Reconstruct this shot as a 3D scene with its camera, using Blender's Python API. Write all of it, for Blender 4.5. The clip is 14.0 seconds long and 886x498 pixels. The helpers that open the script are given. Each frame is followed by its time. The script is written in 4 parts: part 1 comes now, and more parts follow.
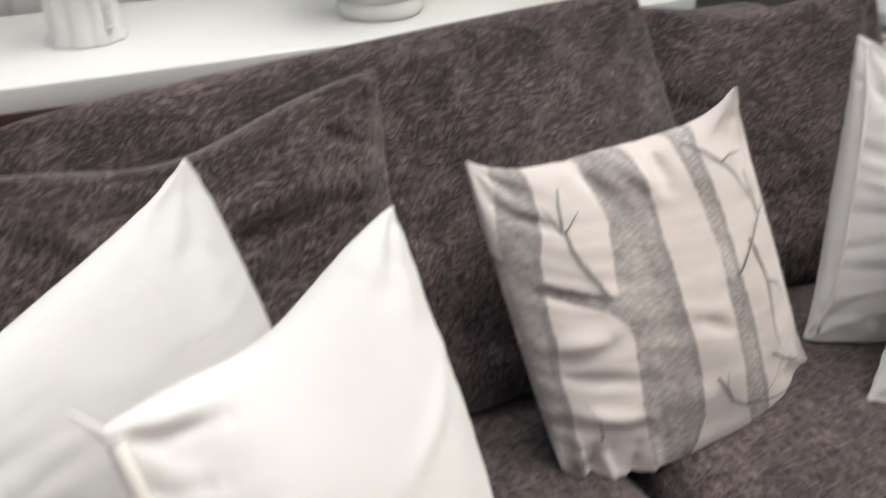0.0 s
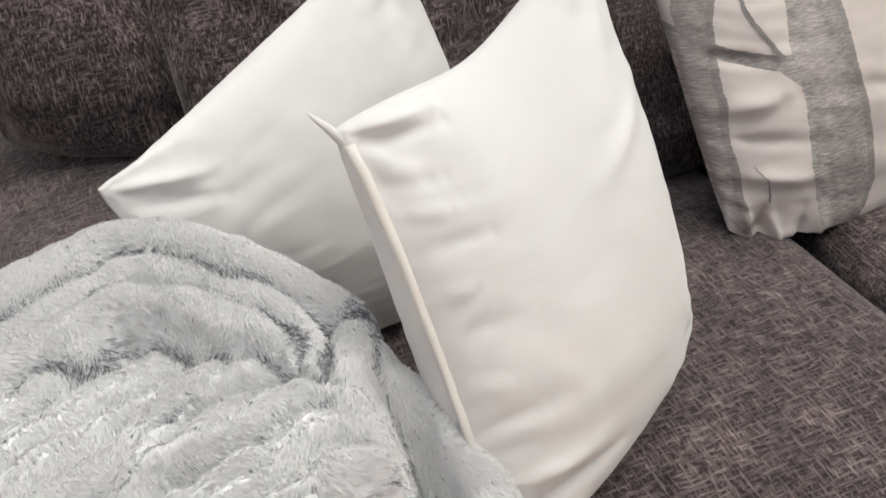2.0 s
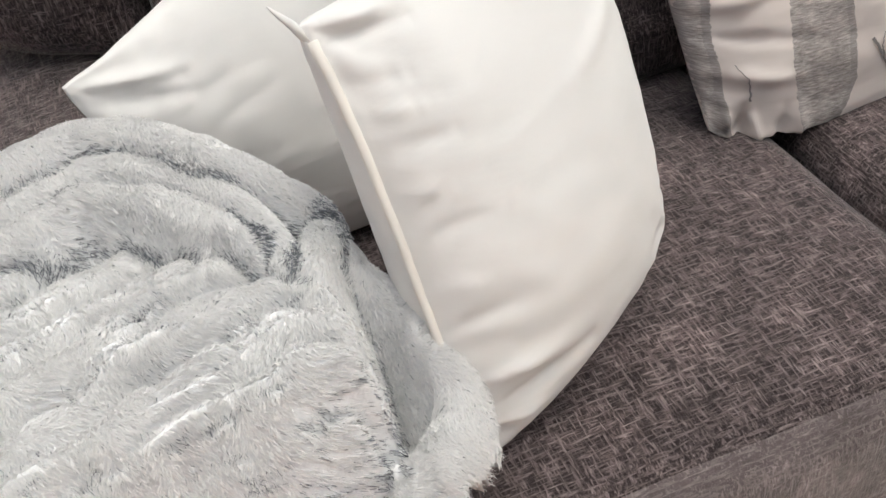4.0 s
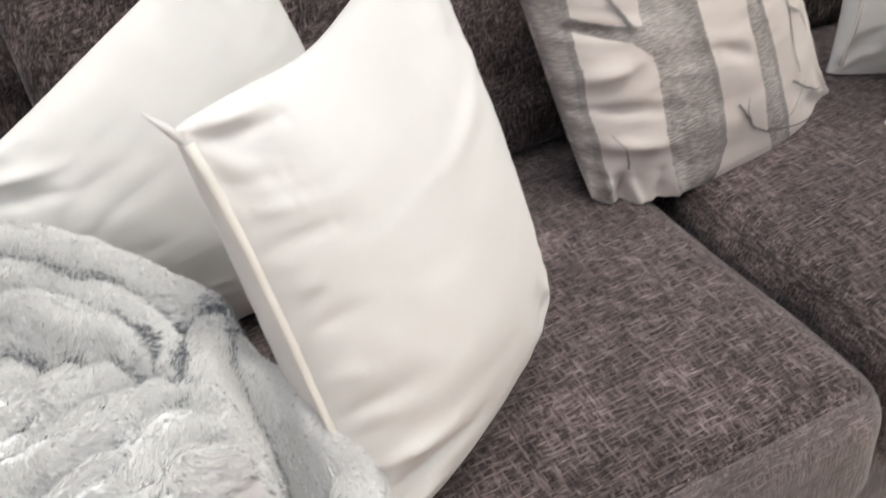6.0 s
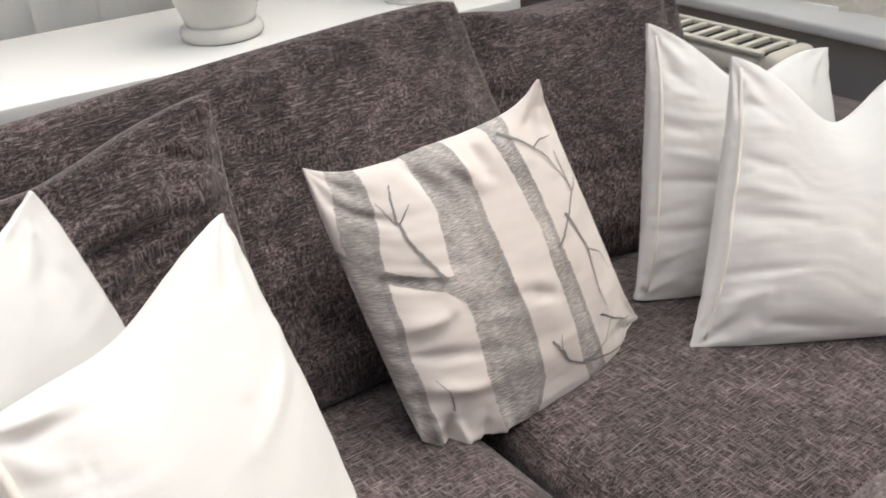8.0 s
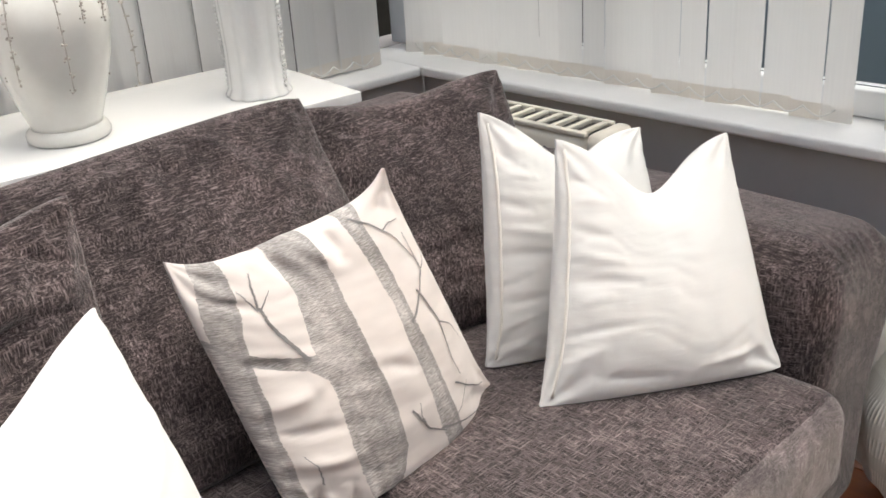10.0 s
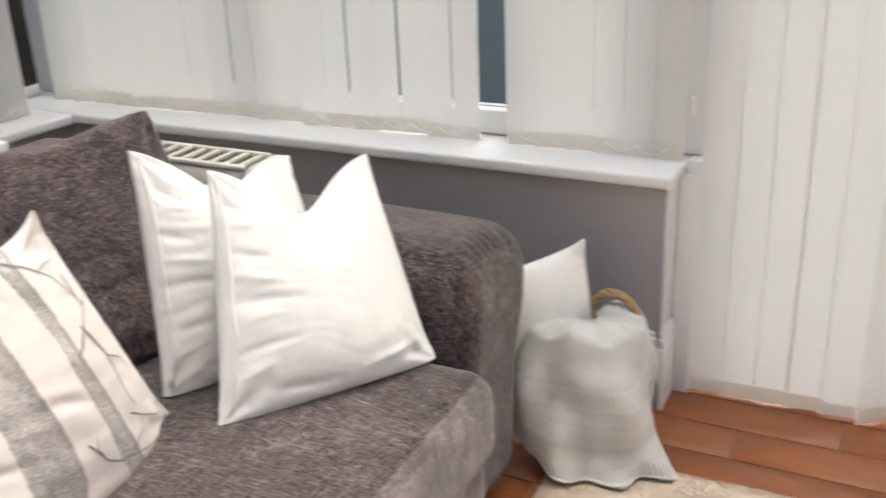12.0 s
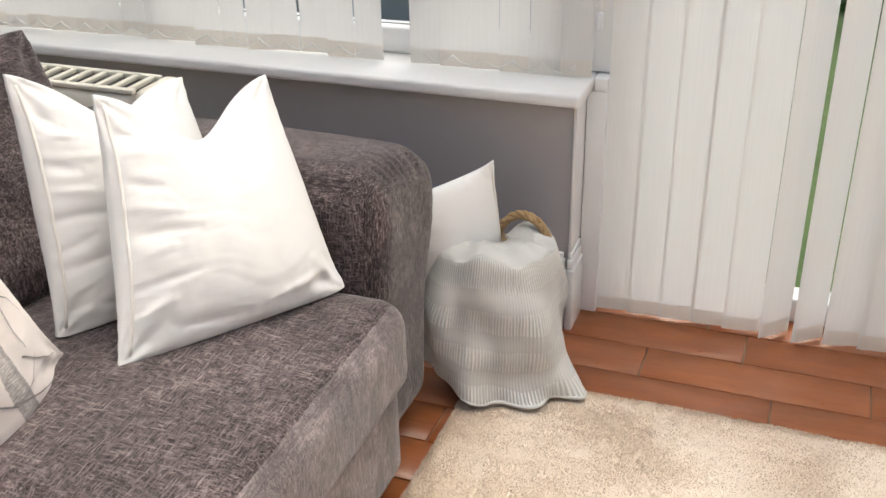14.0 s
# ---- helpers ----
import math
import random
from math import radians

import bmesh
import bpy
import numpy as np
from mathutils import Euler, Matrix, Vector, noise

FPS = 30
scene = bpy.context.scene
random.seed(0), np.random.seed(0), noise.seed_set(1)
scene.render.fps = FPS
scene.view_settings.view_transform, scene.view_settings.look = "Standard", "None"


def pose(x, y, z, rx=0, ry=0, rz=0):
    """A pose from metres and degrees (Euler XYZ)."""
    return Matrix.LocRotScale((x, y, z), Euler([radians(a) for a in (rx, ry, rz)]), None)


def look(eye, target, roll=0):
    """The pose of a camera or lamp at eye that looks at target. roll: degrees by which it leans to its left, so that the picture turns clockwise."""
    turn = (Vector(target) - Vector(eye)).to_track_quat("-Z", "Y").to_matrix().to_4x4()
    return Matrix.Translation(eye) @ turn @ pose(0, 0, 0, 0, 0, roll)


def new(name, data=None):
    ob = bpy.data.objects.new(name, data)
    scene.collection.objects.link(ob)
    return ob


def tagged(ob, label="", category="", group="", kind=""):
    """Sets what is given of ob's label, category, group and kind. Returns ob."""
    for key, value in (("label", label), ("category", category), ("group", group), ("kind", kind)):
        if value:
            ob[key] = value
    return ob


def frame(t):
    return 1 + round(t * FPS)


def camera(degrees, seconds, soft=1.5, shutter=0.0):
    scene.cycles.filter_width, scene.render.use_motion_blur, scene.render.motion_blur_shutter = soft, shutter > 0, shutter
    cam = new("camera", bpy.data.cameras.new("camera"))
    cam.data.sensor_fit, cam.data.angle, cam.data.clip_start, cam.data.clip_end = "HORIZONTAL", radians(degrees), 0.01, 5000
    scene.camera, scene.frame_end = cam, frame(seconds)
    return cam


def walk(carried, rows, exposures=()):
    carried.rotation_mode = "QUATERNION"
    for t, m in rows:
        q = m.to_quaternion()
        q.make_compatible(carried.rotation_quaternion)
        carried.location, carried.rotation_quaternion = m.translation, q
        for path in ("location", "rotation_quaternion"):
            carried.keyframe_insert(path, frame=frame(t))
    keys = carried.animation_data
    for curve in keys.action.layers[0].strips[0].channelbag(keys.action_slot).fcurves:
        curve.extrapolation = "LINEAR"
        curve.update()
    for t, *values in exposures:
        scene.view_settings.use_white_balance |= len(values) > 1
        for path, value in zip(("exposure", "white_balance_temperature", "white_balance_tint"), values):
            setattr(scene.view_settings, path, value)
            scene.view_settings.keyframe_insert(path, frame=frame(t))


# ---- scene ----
cam = camera(47.5, 14.0, shutter=0.5)
PATH = [
    (0, (0.264, 0.141, 1.265), (1.069, 1.708, 0.319), -1.7),
    (0.5, (0.234, 0.05, 1.229), (0.824, 1.658, 0.196), -3.7),
    (1, (0.188, 0.056, 1.227), (0.732, 1.64, 0.134), -4.4),
    (1.5, (0.168, 0.063, 1.218), (0.644, 1.645, 0.09), -6.3),
    (2, (0.166, 0.054, 1.212), (0.653, 1.603, 0.045), -7.4),
    (2.5, (0.167, 0.044, 1.201), (0.625, 1.568, -0.011), -8.0),
    (5, (0.206, 0.048, 1.21), (0.647, 1.461, -0.134), -8.2),
    (5.5, (0.212, 0.045, 1.216), (0.736, 1.458, -0.1), -7.3),
    (6, (0.216, 0.04, 1.237), (0.838, 1.467, -0.019), -6.4),
    (6.5, (0.23, 0.03, 1.266), (0.946, 1.488, 0.099), -5.8),
    (7, (0.249, 0.023, 1.286), (1.054, 1.512, 0.221), -5.5),
    (7.5, (0.257, 0.025, 1.293), (1.158, 1.507, 0.297), -5.0),
    (8, (0.263, 0.021, 1.297), (1.255, 1.48, 0.355), -4.4),
    (8.5, (0.269, 0.026, 1.304), (1.341, 1.451, 0.398), -4.1),
    (8.7, (0.261, 0.023, 1.3), (1.376, 1.433, 0.424), -4.3),
    (11, (0.159, -0.1, 1.352), (1.547, 1.118, 0.583), -3.1),
    (11.5, (0.135, -0.12, 1.35), (1.643, 0.961, 0.603), -3.0),
    (12, (0.14, -0.152, 1.343), (1.787, 0.684, 0.575), -2.4),
    (12.5, (0.139, -0.176, 1.343), (1.816, 0.537, 0.52), -1.7),
    (13, (0.132, -0.174, 1.337), (1.802, 0.501, 0.467), -1.0),
    (13.5, (0.135, -0.178, 1.34), (1.788, 0.507, 0.447), -1.2),
    (14, (0.186, -0.115, 1.326), (1.848, 0.518, 0.41), -1.2),
]
walk(cam, [(t, look(eye, target, roll)) for t, eye, target, roll in PATH], [(0.0, 0.22, 6600, 7), (1.0, 0.06, 6600, 7), (2.5, 0.12, 6600, 7), (5.0, 0.20, 6600, 7), (8.0, 0.40, 6650, 7), (10.8, 0.80, 6750, 7), (14.0, 0.90, 6800, 7)])

# ---- world, sun and exposure ----
world = bpy.data.worlds.new("sky")
scene.world = world
world.use_nodes = True
wn = world.node_tree
sky = wn.nodes.new("ShaderNodeTexSky")
sky.sky_type, sky.sun_disc = "NISHITA", False
sky.sun_elevation, sky.sun_rotation = radians(74.4), radians(117)
sky.air_density, sky.dust_density = 1.0, 4.0
wn.links.new(sky.outputs[0], wn.nodes["Background"].inputs[0])
wn.nodes["Background"].inputs[1].default_value = 0.12
sun = new("sun", bpy.data.lights.new("sun", "SUN"))
sun.data.energy, sun.data.angle, sun.data.color = 1.3, radians(60), (1.0, 0.97, 0.93)
sun.matrix_world = look((1.0, -0.5, 4.0), (0, 0, 0))


# ---- materials ----
def material(name, rough=0.6, metal=0.0, sheen=0.0):
    m = bpy.data.materials.new(name)
    m.use_nodes = True
    b = m.node_tree.nodes["Principled BSDF"]
    b.inputs["Roughness"].default_value, b.inputs["Metallic"].default_value = rough, metal
    b.inputs["Sheen Weight"].default_value = sheen
    return m, m.node_tree, b


def add(nt, kind, **inputs):
    n = nt.nodes.new(kind)
    for key, value in inputs.items():
        n.inputs[key.replace("_", " ")].default_value = value
    return n


def coords(nt, scale=(1, 1, 1), source="Object"):
    tc, mp = nt.nodes.new("ShaderNodeTexCoord"), nt.nodes.new("ShaderNodeMapping")
    mp.inputs["Scale"].default_value = scale
    nt.links.new(tc.outputs[source], mp.inputs[0])
    return mp.outputs[0]


def grain(nt, scale, detail=4.0, stretch=(1, 1, 1), source="Object", rough=0.55, swirl=0.0):
    n = add(nt, "ShaderNodeTexNoise", Scale=scale, Detail=detail, Roughness=rough, Distortion=swirl)
    nt.links.new(coords(nt, stretch, source), n.inputs["Vector"])
    return n.outputs["Fac"]


def ramp(nt, fac, *stops):
    r = nt.nodes.new("ShaderNodeValToRGB")
    while len(r.color_ramp.elements) < len(stops):
        r.color_ramp.elements.new(0.5)
    for e, (p, c) in zip(r.color_ramp.elements, stops):
        e.position, e.color = p, (*c, 1)
    nt.links.new(fac, r.inputs[0])
    return r.outputs[0]


def mixed(nt, fac, a, b, blend="MIX"):
    m = nt.nodes.new("ShaderNodeMix")
    m.data_type, m.blend_type = "RGBA", blend
    for socket, value in ((m.inputs[0], fac), (m.inputs[6], a), (m.inputs[7], b)):
        if isinstance(value, (int, float)):
            socket.default_value = value
        elif isinstance(value, tuple):
            socket.default_value = (*value, 1)
        else:
            nt.links.new(value, socket)
    return m.outputs[2]


def math_node(nt, op, a, b=0.0):
    m = nt.nodes.new("ShaderNodeMath")
    m.operation = op
    for socket, value in zip(m.inputs, (a, b)):
        if isinstance(value, (int, float)):
            socket.default_value = value
        else:
            nt.links.new(value, socket)
    return m.outputs[0]


def relief(nt, b, height, strength=0.3, distance=0.002):
    n = add(nt, "ShaderNodeBump", Strength=strength, Distance=distance)
    nt.links.new(height, n.inputs["Height"])
    nt.links.new(n.outputs[0], b.inputs["Normal"])


def plain(name, dark, light, scale=8.0, rough=0.6, metal=0.0, bump=0.1, fine=250.0, depth=0.001, sheen=0.0):
    """A surface with stains at one scale and grain at another."""
    m, nt, b = material(name, rough, metal, sheen)
    c = mixed(nt, 0.3, ramp(nt, grain(nt, scale), (0.3, dark), (0.7, light)),
              ramp(nt, grain(nt, fine, 2.0), (0.3, dark), (0.7, light)))
    nt.links.new(c, b.inputs["Base Color"])
    relief(nt, b, grain(nt, fine, 3.0), bump, depth)
    return m


def chenille(name, low=(0.029, 0.023, 0.023), mid=(0.100, 0.081, 0.080), high=(0.245, 0.208, 0.204)):
    """Pile cloth whose slubs lie along the two threads of each face."""
    m, nt, b = material(name, 0.95, 0.0, 0.30)
    b.inputs["Sheen Roughness"].default_value = 0.4
    b.inputs["Specular IOR Level"].default_value = 0.1
    geo, sep = nt.nodes.new("ShaderNodeNewGeometry"), nt.nodes.new("ShaderNodeSeparateXYZ")
    nt.links.new(geo.outputs["Normal"], sep.inputs[0])
    slub = None
    for axis, stretch in enumerate(((50, 370, 370), (370, 50, 370), (370, 370, 50))):
        thread = grain(nt, 1.0, 3.0, stretch, swirl=0.8)
        facing = math_node(nt, "MULTIPLY", math_node(nt, "MAXIMUM", math_node(nt, "SUBTRACT", math_node(nt, "ABSOLUTE", sep.outputs[axis]), 0.5), 0.0), 0.5)
        if axis == 0:  # the cross threads hardly show on upright faces
            facing = math_node(nt, "ADD", facing, math_node(nt, "MULTIPLY", math_node(nt, "ABSOLUTE", sep.outputs[1]), 0.05))
        thread = math_node(nt, "SUBTRACT", thread, facing)
        slub = thread if slub is None else math_node(nt, "MAXIMUM", slub, thread)
    fibre = grain(nt, 900.0, 2.0)
    tone = math_node(nt, "ADD", slub, math_node(nt, "MULTIPLY", math_node(nt, "SUBTRACT", fibre, 0.5), 0.10))
    weave = ramp(nt, tone, (0.46, low), (0.565, mid), (0.72, high))
    crush = math_node(nt, "ADD", math_node(nt, "MULTIPLY", grain(nt, 7.0, 5.0, swirl=0.8), 0.6), math_node(nt, "MULTIPLY", grain(nt, 1.0, 4.0, (30, 30, 14), swirl=0.6), 0.4))
    patch = ramp(nt, crush, (0.38, (0.76, 0.74, 0.745)), (0.5, (1.0, 0.97, 0.97)), (0.62, (1.5, 1.43, 1.43)))
    nt.links.new(mixed(nt, 1.0, weave, patch, "MULTIPLY"), b.inputs["Base Color"])
    relief(nt, b, slub, 0.7, 0.003)
    return m


def cotton(name, tone=(0.775, 0.765, 0.745)):
    m, nt, b = material(name, 0.9, 0.0, 0.15)
    b.inputs["Specular IOR Level"].default_value = 0.12
    c = ramp(nt, grain(nt, 5.0, 4.0), (0.3, tuple(v * 0.94 for v in tone)), (0.7, tone))
    nt.links.new(c, b.inputs["Base Color"])
    crease = grain(nt, 1.0, 3.0, (6, 6, 34), rough=0.5)
    weave = grain(nt, 700.0, 1.0)
    relief(nt, b, math_node(nt, "ADD", crease, math_node(nt, "MULTIPLY", weave, 0.03)), 0.11, 0.012)
    return m


def slat_cloth(name, dark=(0.78, 0.768, 0.74), light=(0.83, 0.818, 0.79), through_light=0.47):
    m, nt, b = material(name, 0.8)
    c = ramp(nt, grain(nt, 1.0, 3.0, (300, 300, 6)), (0.2, dark), (0.8, light))
    nt.links.new(c, b.inputs["Base Color"])
    thin = nt.nodes.new("ShaderNodeBsdfTranslucent")
    nt.links.new(c, thin.inputs[0])
    blend = add(nt, "ShaderNodeMixShader", Fac=through_light)
    nt.links.new(b.outputs[0], blend.inputs[1])
    nt.links.new(thin.outputs[0], blend.inputs[2])
    nt.links.new(blend.outputs[0], nt.nodes["Material Output"].inputs[0])
    relief(nt, b, grain(nt, 500.0, 1.0), 0.15, 0.0006)
    return m


def plank_tile(name):
    m, nt, b = material(name, 0.28)
    info = nt.nodes.new("ShaderNodeObjectInfo")
    tone = ramp(nt, info.outputs["Random"], (0.0, (0.245, 0.080, 0.029)), (0.5, (0.275, 0.091, 0.033)), (1.0, (0.305, 0.102, 0.037)))
    veins = ramp(nt, grain(nt, 1.0, 6.0, (45, 5, 45), rough=0.65), (0.32, (0.80, 0.77, 0.75)), (0.62, (1.08, 1.06, 1.03)))
    nt.links.new(mixed(nt, 1.0, tone, veins, "MULTIPLY"), b.inputs["Base Color"])
    nt.links.new(ramp(nt, grain(nt, 14.0), (0.3, (0.27, 0.27, 0.27)), (0.7, (0.42, 0.42, 0.42))), b.inputs["Roughness"])
    relief(nt, b, grain(nt, 1.0, 4.0, (60, 7, 60)), 0.02, 0.001)
    return m


def glass_pane(name):
    m, nt, b = material(name, 0.03)
    b.inputs["Base Color"].default_value = (0.95, 0.97, 0.97, 1)
    b.inputs["Transmission Weight"].default_value, b.inputs["IOR"].default_value = 1.0, 1.05
    return m


CHENILLE = chenille("brown-grey chenille")
PALE_CHENILLE = chenille("paler chenille", (0.11, 0.095, 0.094), (0.185, 0.161, 0.159), (0.27, 0.24, 0.237))
COTTON = cotton("white cotton")
PIPING = cotton("cream cotton piping", (0.80, 0.77, 0.715))
GREY_WALL = plain("grey wall paint", (0.375, 0.363, 0.365), (0.41, 0.398, 0.398), 3.0, 0.75, bump=0.15)
PALE_WALL = plain("pale wall paint", (0.66, 0.65, 0.63), (0.72, 0.71, 0.69), 2.0, 0.8, bump=0.1)
GLOSS_WHITE = plain("white gloss paint", (0.74, 0.735, 0.72), (0.80, 0.795, 0.785), 6.0, 0.3, bump=0.04, fine=90.0)
UPVC = plain("white plastic frame", (0.76, 0.77, 0.77), (0.80, 0.81, 0.81), 5.0, 0.3, bump=0.02)
LAMINATE = plain("white laminate", (0.78, 0.775, 0.76), (0.82, 0.815, 0.80), 4.0, 0.25, bump=0.02)
SLAT = slat_cloth("cream blind cloth")
POCKET = slat_cloth("blind hem", (0.79, 0.745, 0.68), (0.84, 0.80, 0.74), 0.45)
CHAIN = plain("white bead chain", (0.7, 0.69, 0.66), (0.78, 0.77, 0.74), 30.0, 0.4)
CREAM_METAL = plain("cream enamel", (0.70, 0.65, 0.55), (0.76, 0.71, 0.61), 12.0, 0.4, bump=0.03)
SLOT_SHADE = plain("slot shade", (0.03, 0.028, 0.025), (0.05, 0.047, 0.042), 30.0, 0.8)
CERAMIC = plain("white glazed ceramic", (0.74, 0.735, 0.71), (0.80, 0.795, 0.775), 9.0, 0.18, bump=0.03, fine=60.0)
CREAM_CERAMIC = plain("cream glazed ceramic", (0.72, 0.70, 0.65), (0.78, 0.765, 0.72), 9.0, 0.2, bump=0.05, fine=60.0)
GROUT = plain("grey grout", (0.20, 0.15, 0.11), (0.30, 0.24, 0.18), 30.0, 0.9)
PLANK = plank_tile("terracotta wood-look tile")
GLASS = glass_pane("window glass")
BLACK_FRAME = plain("black frame", (0.012, 0.011, 0.011), (0.02, 0.019, 0.018), 12.0, 0.4)
LAWN = plain("lawn", (0.05, 0.085, 0.025), (0.10, 0.15, 0.05), 3.0, 0.9, bump=0.5, fine=60.0, depth=0.01)
HEDGE = plain("hedge leaves", (0.03, 0.075, 0.015), (0.12, 0.21, 0.05), 14.0, 0.7)
DARK_BOARD = plain("dark board wood", (0.02, 0.016, 0.013), (0.045, 0.036, 0.03), 6.0, 0.85)
ROPE = plain("jute rope", (0.27, 0.165, 0.075), (0.43, 0.29, 0.15), 60.0, 0.9, bump=0.6, fine=300.0, depth=0.002)
WICKER = plain("woven seagrass", (0.20, 0.13, 0.07), (0.36, 0.25, 0.14), 40.0, 0.85, bump=0.6, fine=120.0, depth=0.004)
DARK_CLOTH = plain("charcoal fabric", (0.016, 0.02, 0.021), (0.028, 0.034, 0.035), 9.0, 0.9, bump=0.3)
GRID_LINE = plain("white printed line", (0.62, 0.62, 0.60), (0.7, 0.7, 0.68), 20.0, 0.8)


def birch_print(name):
    """White cloth printed with hatched grey trunks; u runs across the cushion, v up it."""
    m, nt, b = material(name, 0.9, 0.0, 0.1)
    uv = nt.nodes.new("ShaderNodeTexCoord")
    sep = nt.nodes.new("ShaderNodeSeparateXYZ")
    nt.links.new(uv.outputs["UV"], sep.inputs[0])
    wob = grain(nt, 3.0, 3.0, (0.6, 1.6, 1), "UV")
    fray = grain(nt, 1.0, 2.0, (30, 90, 1), "UV")
    edge = math_node(nt, "ADD", math_node(nt, "MULTIPLY", math_node(nt, "SUBTRACT", wob, 0.5), 0.035), math_node(nt, "MULTIPLY", math_node(nt, "SUBTRACT", fray, 0.5), 0.014))
    u, v = (math_node(nt, "ADD", o, edge) for o in (sep.outputs[0], sep.outputs[1]))

    def along(fac, *stops):
        """A line through (place, value) pairs."""
        return ramp(nt, fac, *((p, (w, w, w)) for p, w in stops))

    total, rim = None, None
    bands = [
        (u, along(sep.outputs[1], (0.60, 0.0), (0.75, 0.017), (0.92, 0.058), (1.0, 0.07)),
         along(sep.outputs[1], (0.0, 0.06), (0.34, 0.066), (0.52, 0.082), (0.69, 0.112), (0.82, 0.158), (1.0, 0.18))),
        (u, along(sep.outputs[1], (0.04, 0.25), (0.21, 0.26), (0.43, 0.292), (0.55, 0.294), (0.63, 0.308), (0.78, 0.348), (0.93, 0.360)),
         along(sep.outputs[1], (0.04, 0.37), (0.15, 0.45), (0.28, 0.467), (0.55, 0.484), (0.69, 0.50), (0.92, 0.533))),
        (u, along(sep.outputs[1], (0.12, 0.620), (0.31, 0.626), (0.44, 0.644), (0.60, 0.675), (0.98, 0.692)),
         along(sep.outputs[1], (0.0, 0.722), (0.33, 0.71), (0.58, 0.735), (0.68, 0.75), (0.92, 0.767), (1.0, 0.79))),
        (v, along(sep.outputs[0], (0.0, 0.610), (0.05, 0.592), (0.133, 0.558), (0.242, 0.508), (0.30, 0.442), (0.31, 1.0)),
         along(sep.outputs[0], (0.0, 0.70), (0.042, 0.658), (0.133, 0.608), (0.233, 0.567), (0.30, 0.55), (0.31, 0.0))),
    ]
    for place, low, high in bands:
        d = math_node(nt, "MINIMUM", math_node(nt, "SUBTRACT", place, low), math_node(nt, "SUBTRACT", high, place))
        inside = math_node(nt, "GREATER_THAN", d, 0.0)
        bark = math_node(nt, "MULTIPLY", inside, math_node(nt, "LESS_THAN", math_node(nt, "SUBTRACT", high, place), 0.022))
        total = inside if total is None else math_node(nt, "MAXIMUM", total, inside)
        rim = bark if rim is None else math_node(nt, "MAXIMUM", rim, bark)
    hatch = math_node(nt, "ADD", math_node(nt, "MULTIPLY", grain(nt, 1.0, 3.0, (34, 210, 1), "UV", 0.7), 0.65), math_node(nt, "MULTIPLY", grain(nt, 6.0, 2.0, (1, 0.5, 1), "UV"), 0.35))
    trunk = ramp(nt, hatch, (0.38, (0.16, 0.145, 0.14)), (0.50, (0.36, 0.332, 0.315)), (0.62, (0.62, 0.58, 0.555)))
    trunk = mixed(nt, math_node(nt, "MULTIPLY", rim, 0.45), trunk, (0.19, 0.18, 0.175))
    ground_tone = ramp(nt, grain(nt, 2.0, 3.0, (1, 1, 1), "UV"), (0.3, (0.68, 0.615, 0.575)), (0.7, (0.77, 0.71, 0.67)))
    nt.links.new(mixed(nt, math_node(nt, "MULTIPLY", total, 0.9), ground_tone, trunk), b.inputs["Base Color"])
    relief(nt, b, grain(nt, 1.0, 2.0, (7, 7, 20), rough=0.45), 0.4, 0.022)
    return m


BIRCH = birch_print("birch print cotton")
INK = plain("grey printed ink", (0.20, 0.19, 0.185), (0.30, 0.285, 0.28), 40.0, 0.9)
FUR = slat_cloth("pale fur tips", (0.90, 0.90, 0.895), (0.945, 0.94, 0.935), 0.28)
CREASE_SHADE_HAIR = plain("grey root and crease shade hair", (0.15, 0.165, 0.19), (0.30, 0.315, 0.34), 40.0, 0.8, bump=0.0)
FUR_ROOT = plain("grey fur roots", (0.80, 0.812, 0.822), (0.90, 0.904, 0.908), 25.0, 0.95, bump=0.4, fine=180.0, depth=0.004)
PILE = slat_cloth("cream rug pile", (0.71, 0.605, 0.50), (0.82, 0.735, 0.635), 0.5)
PILE_ROOT = plain("beige rug backing", (0.68, 0.575, 0.475), (0.81, 0.725, 0.63), 5.0, 0.95)


def ribbed_knit(name):
    """Grey-white knitted cotton with raised ribs that stop and start in bands."""
    m, nt, b = material(name, 0.92, 0.0, 0.15)
    uv = nt.nodes.new("ShaderNodeTexCoord")
    sep = nt.nodes.new("ShaderNodeSeparateXYZ")
    nt.links.new(uv.outputs["UV"], sep.inputs[0])
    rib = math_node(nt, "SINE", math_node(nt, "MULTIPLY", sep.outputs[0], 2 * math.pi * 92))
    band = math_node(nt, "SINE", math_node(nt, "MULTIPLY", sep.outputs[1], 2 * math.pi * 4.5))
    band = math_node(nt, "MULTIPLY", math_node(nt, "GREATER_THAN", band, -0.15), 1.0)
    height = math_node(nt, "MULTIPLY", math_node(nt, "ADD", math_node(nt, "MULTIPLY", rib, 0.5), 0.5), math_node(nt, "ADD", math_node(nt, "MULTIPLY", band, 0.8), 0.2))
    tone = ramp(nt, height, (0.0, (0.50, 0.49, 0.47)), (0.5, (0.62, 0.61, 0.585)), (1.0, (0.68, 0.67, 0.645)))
    nt.links.new(mixed(nt, 1.0, tone, ramp(nt, grain(nt, 12.0), (0.3, (0.9, 0.9, 0.9)), (0.7, (1.05, 1.05, 1.05))), "MULTIPLY"), b.inputs["Base Color"])
    relief(nt, b, height, 0.7, 0.003)
    return m


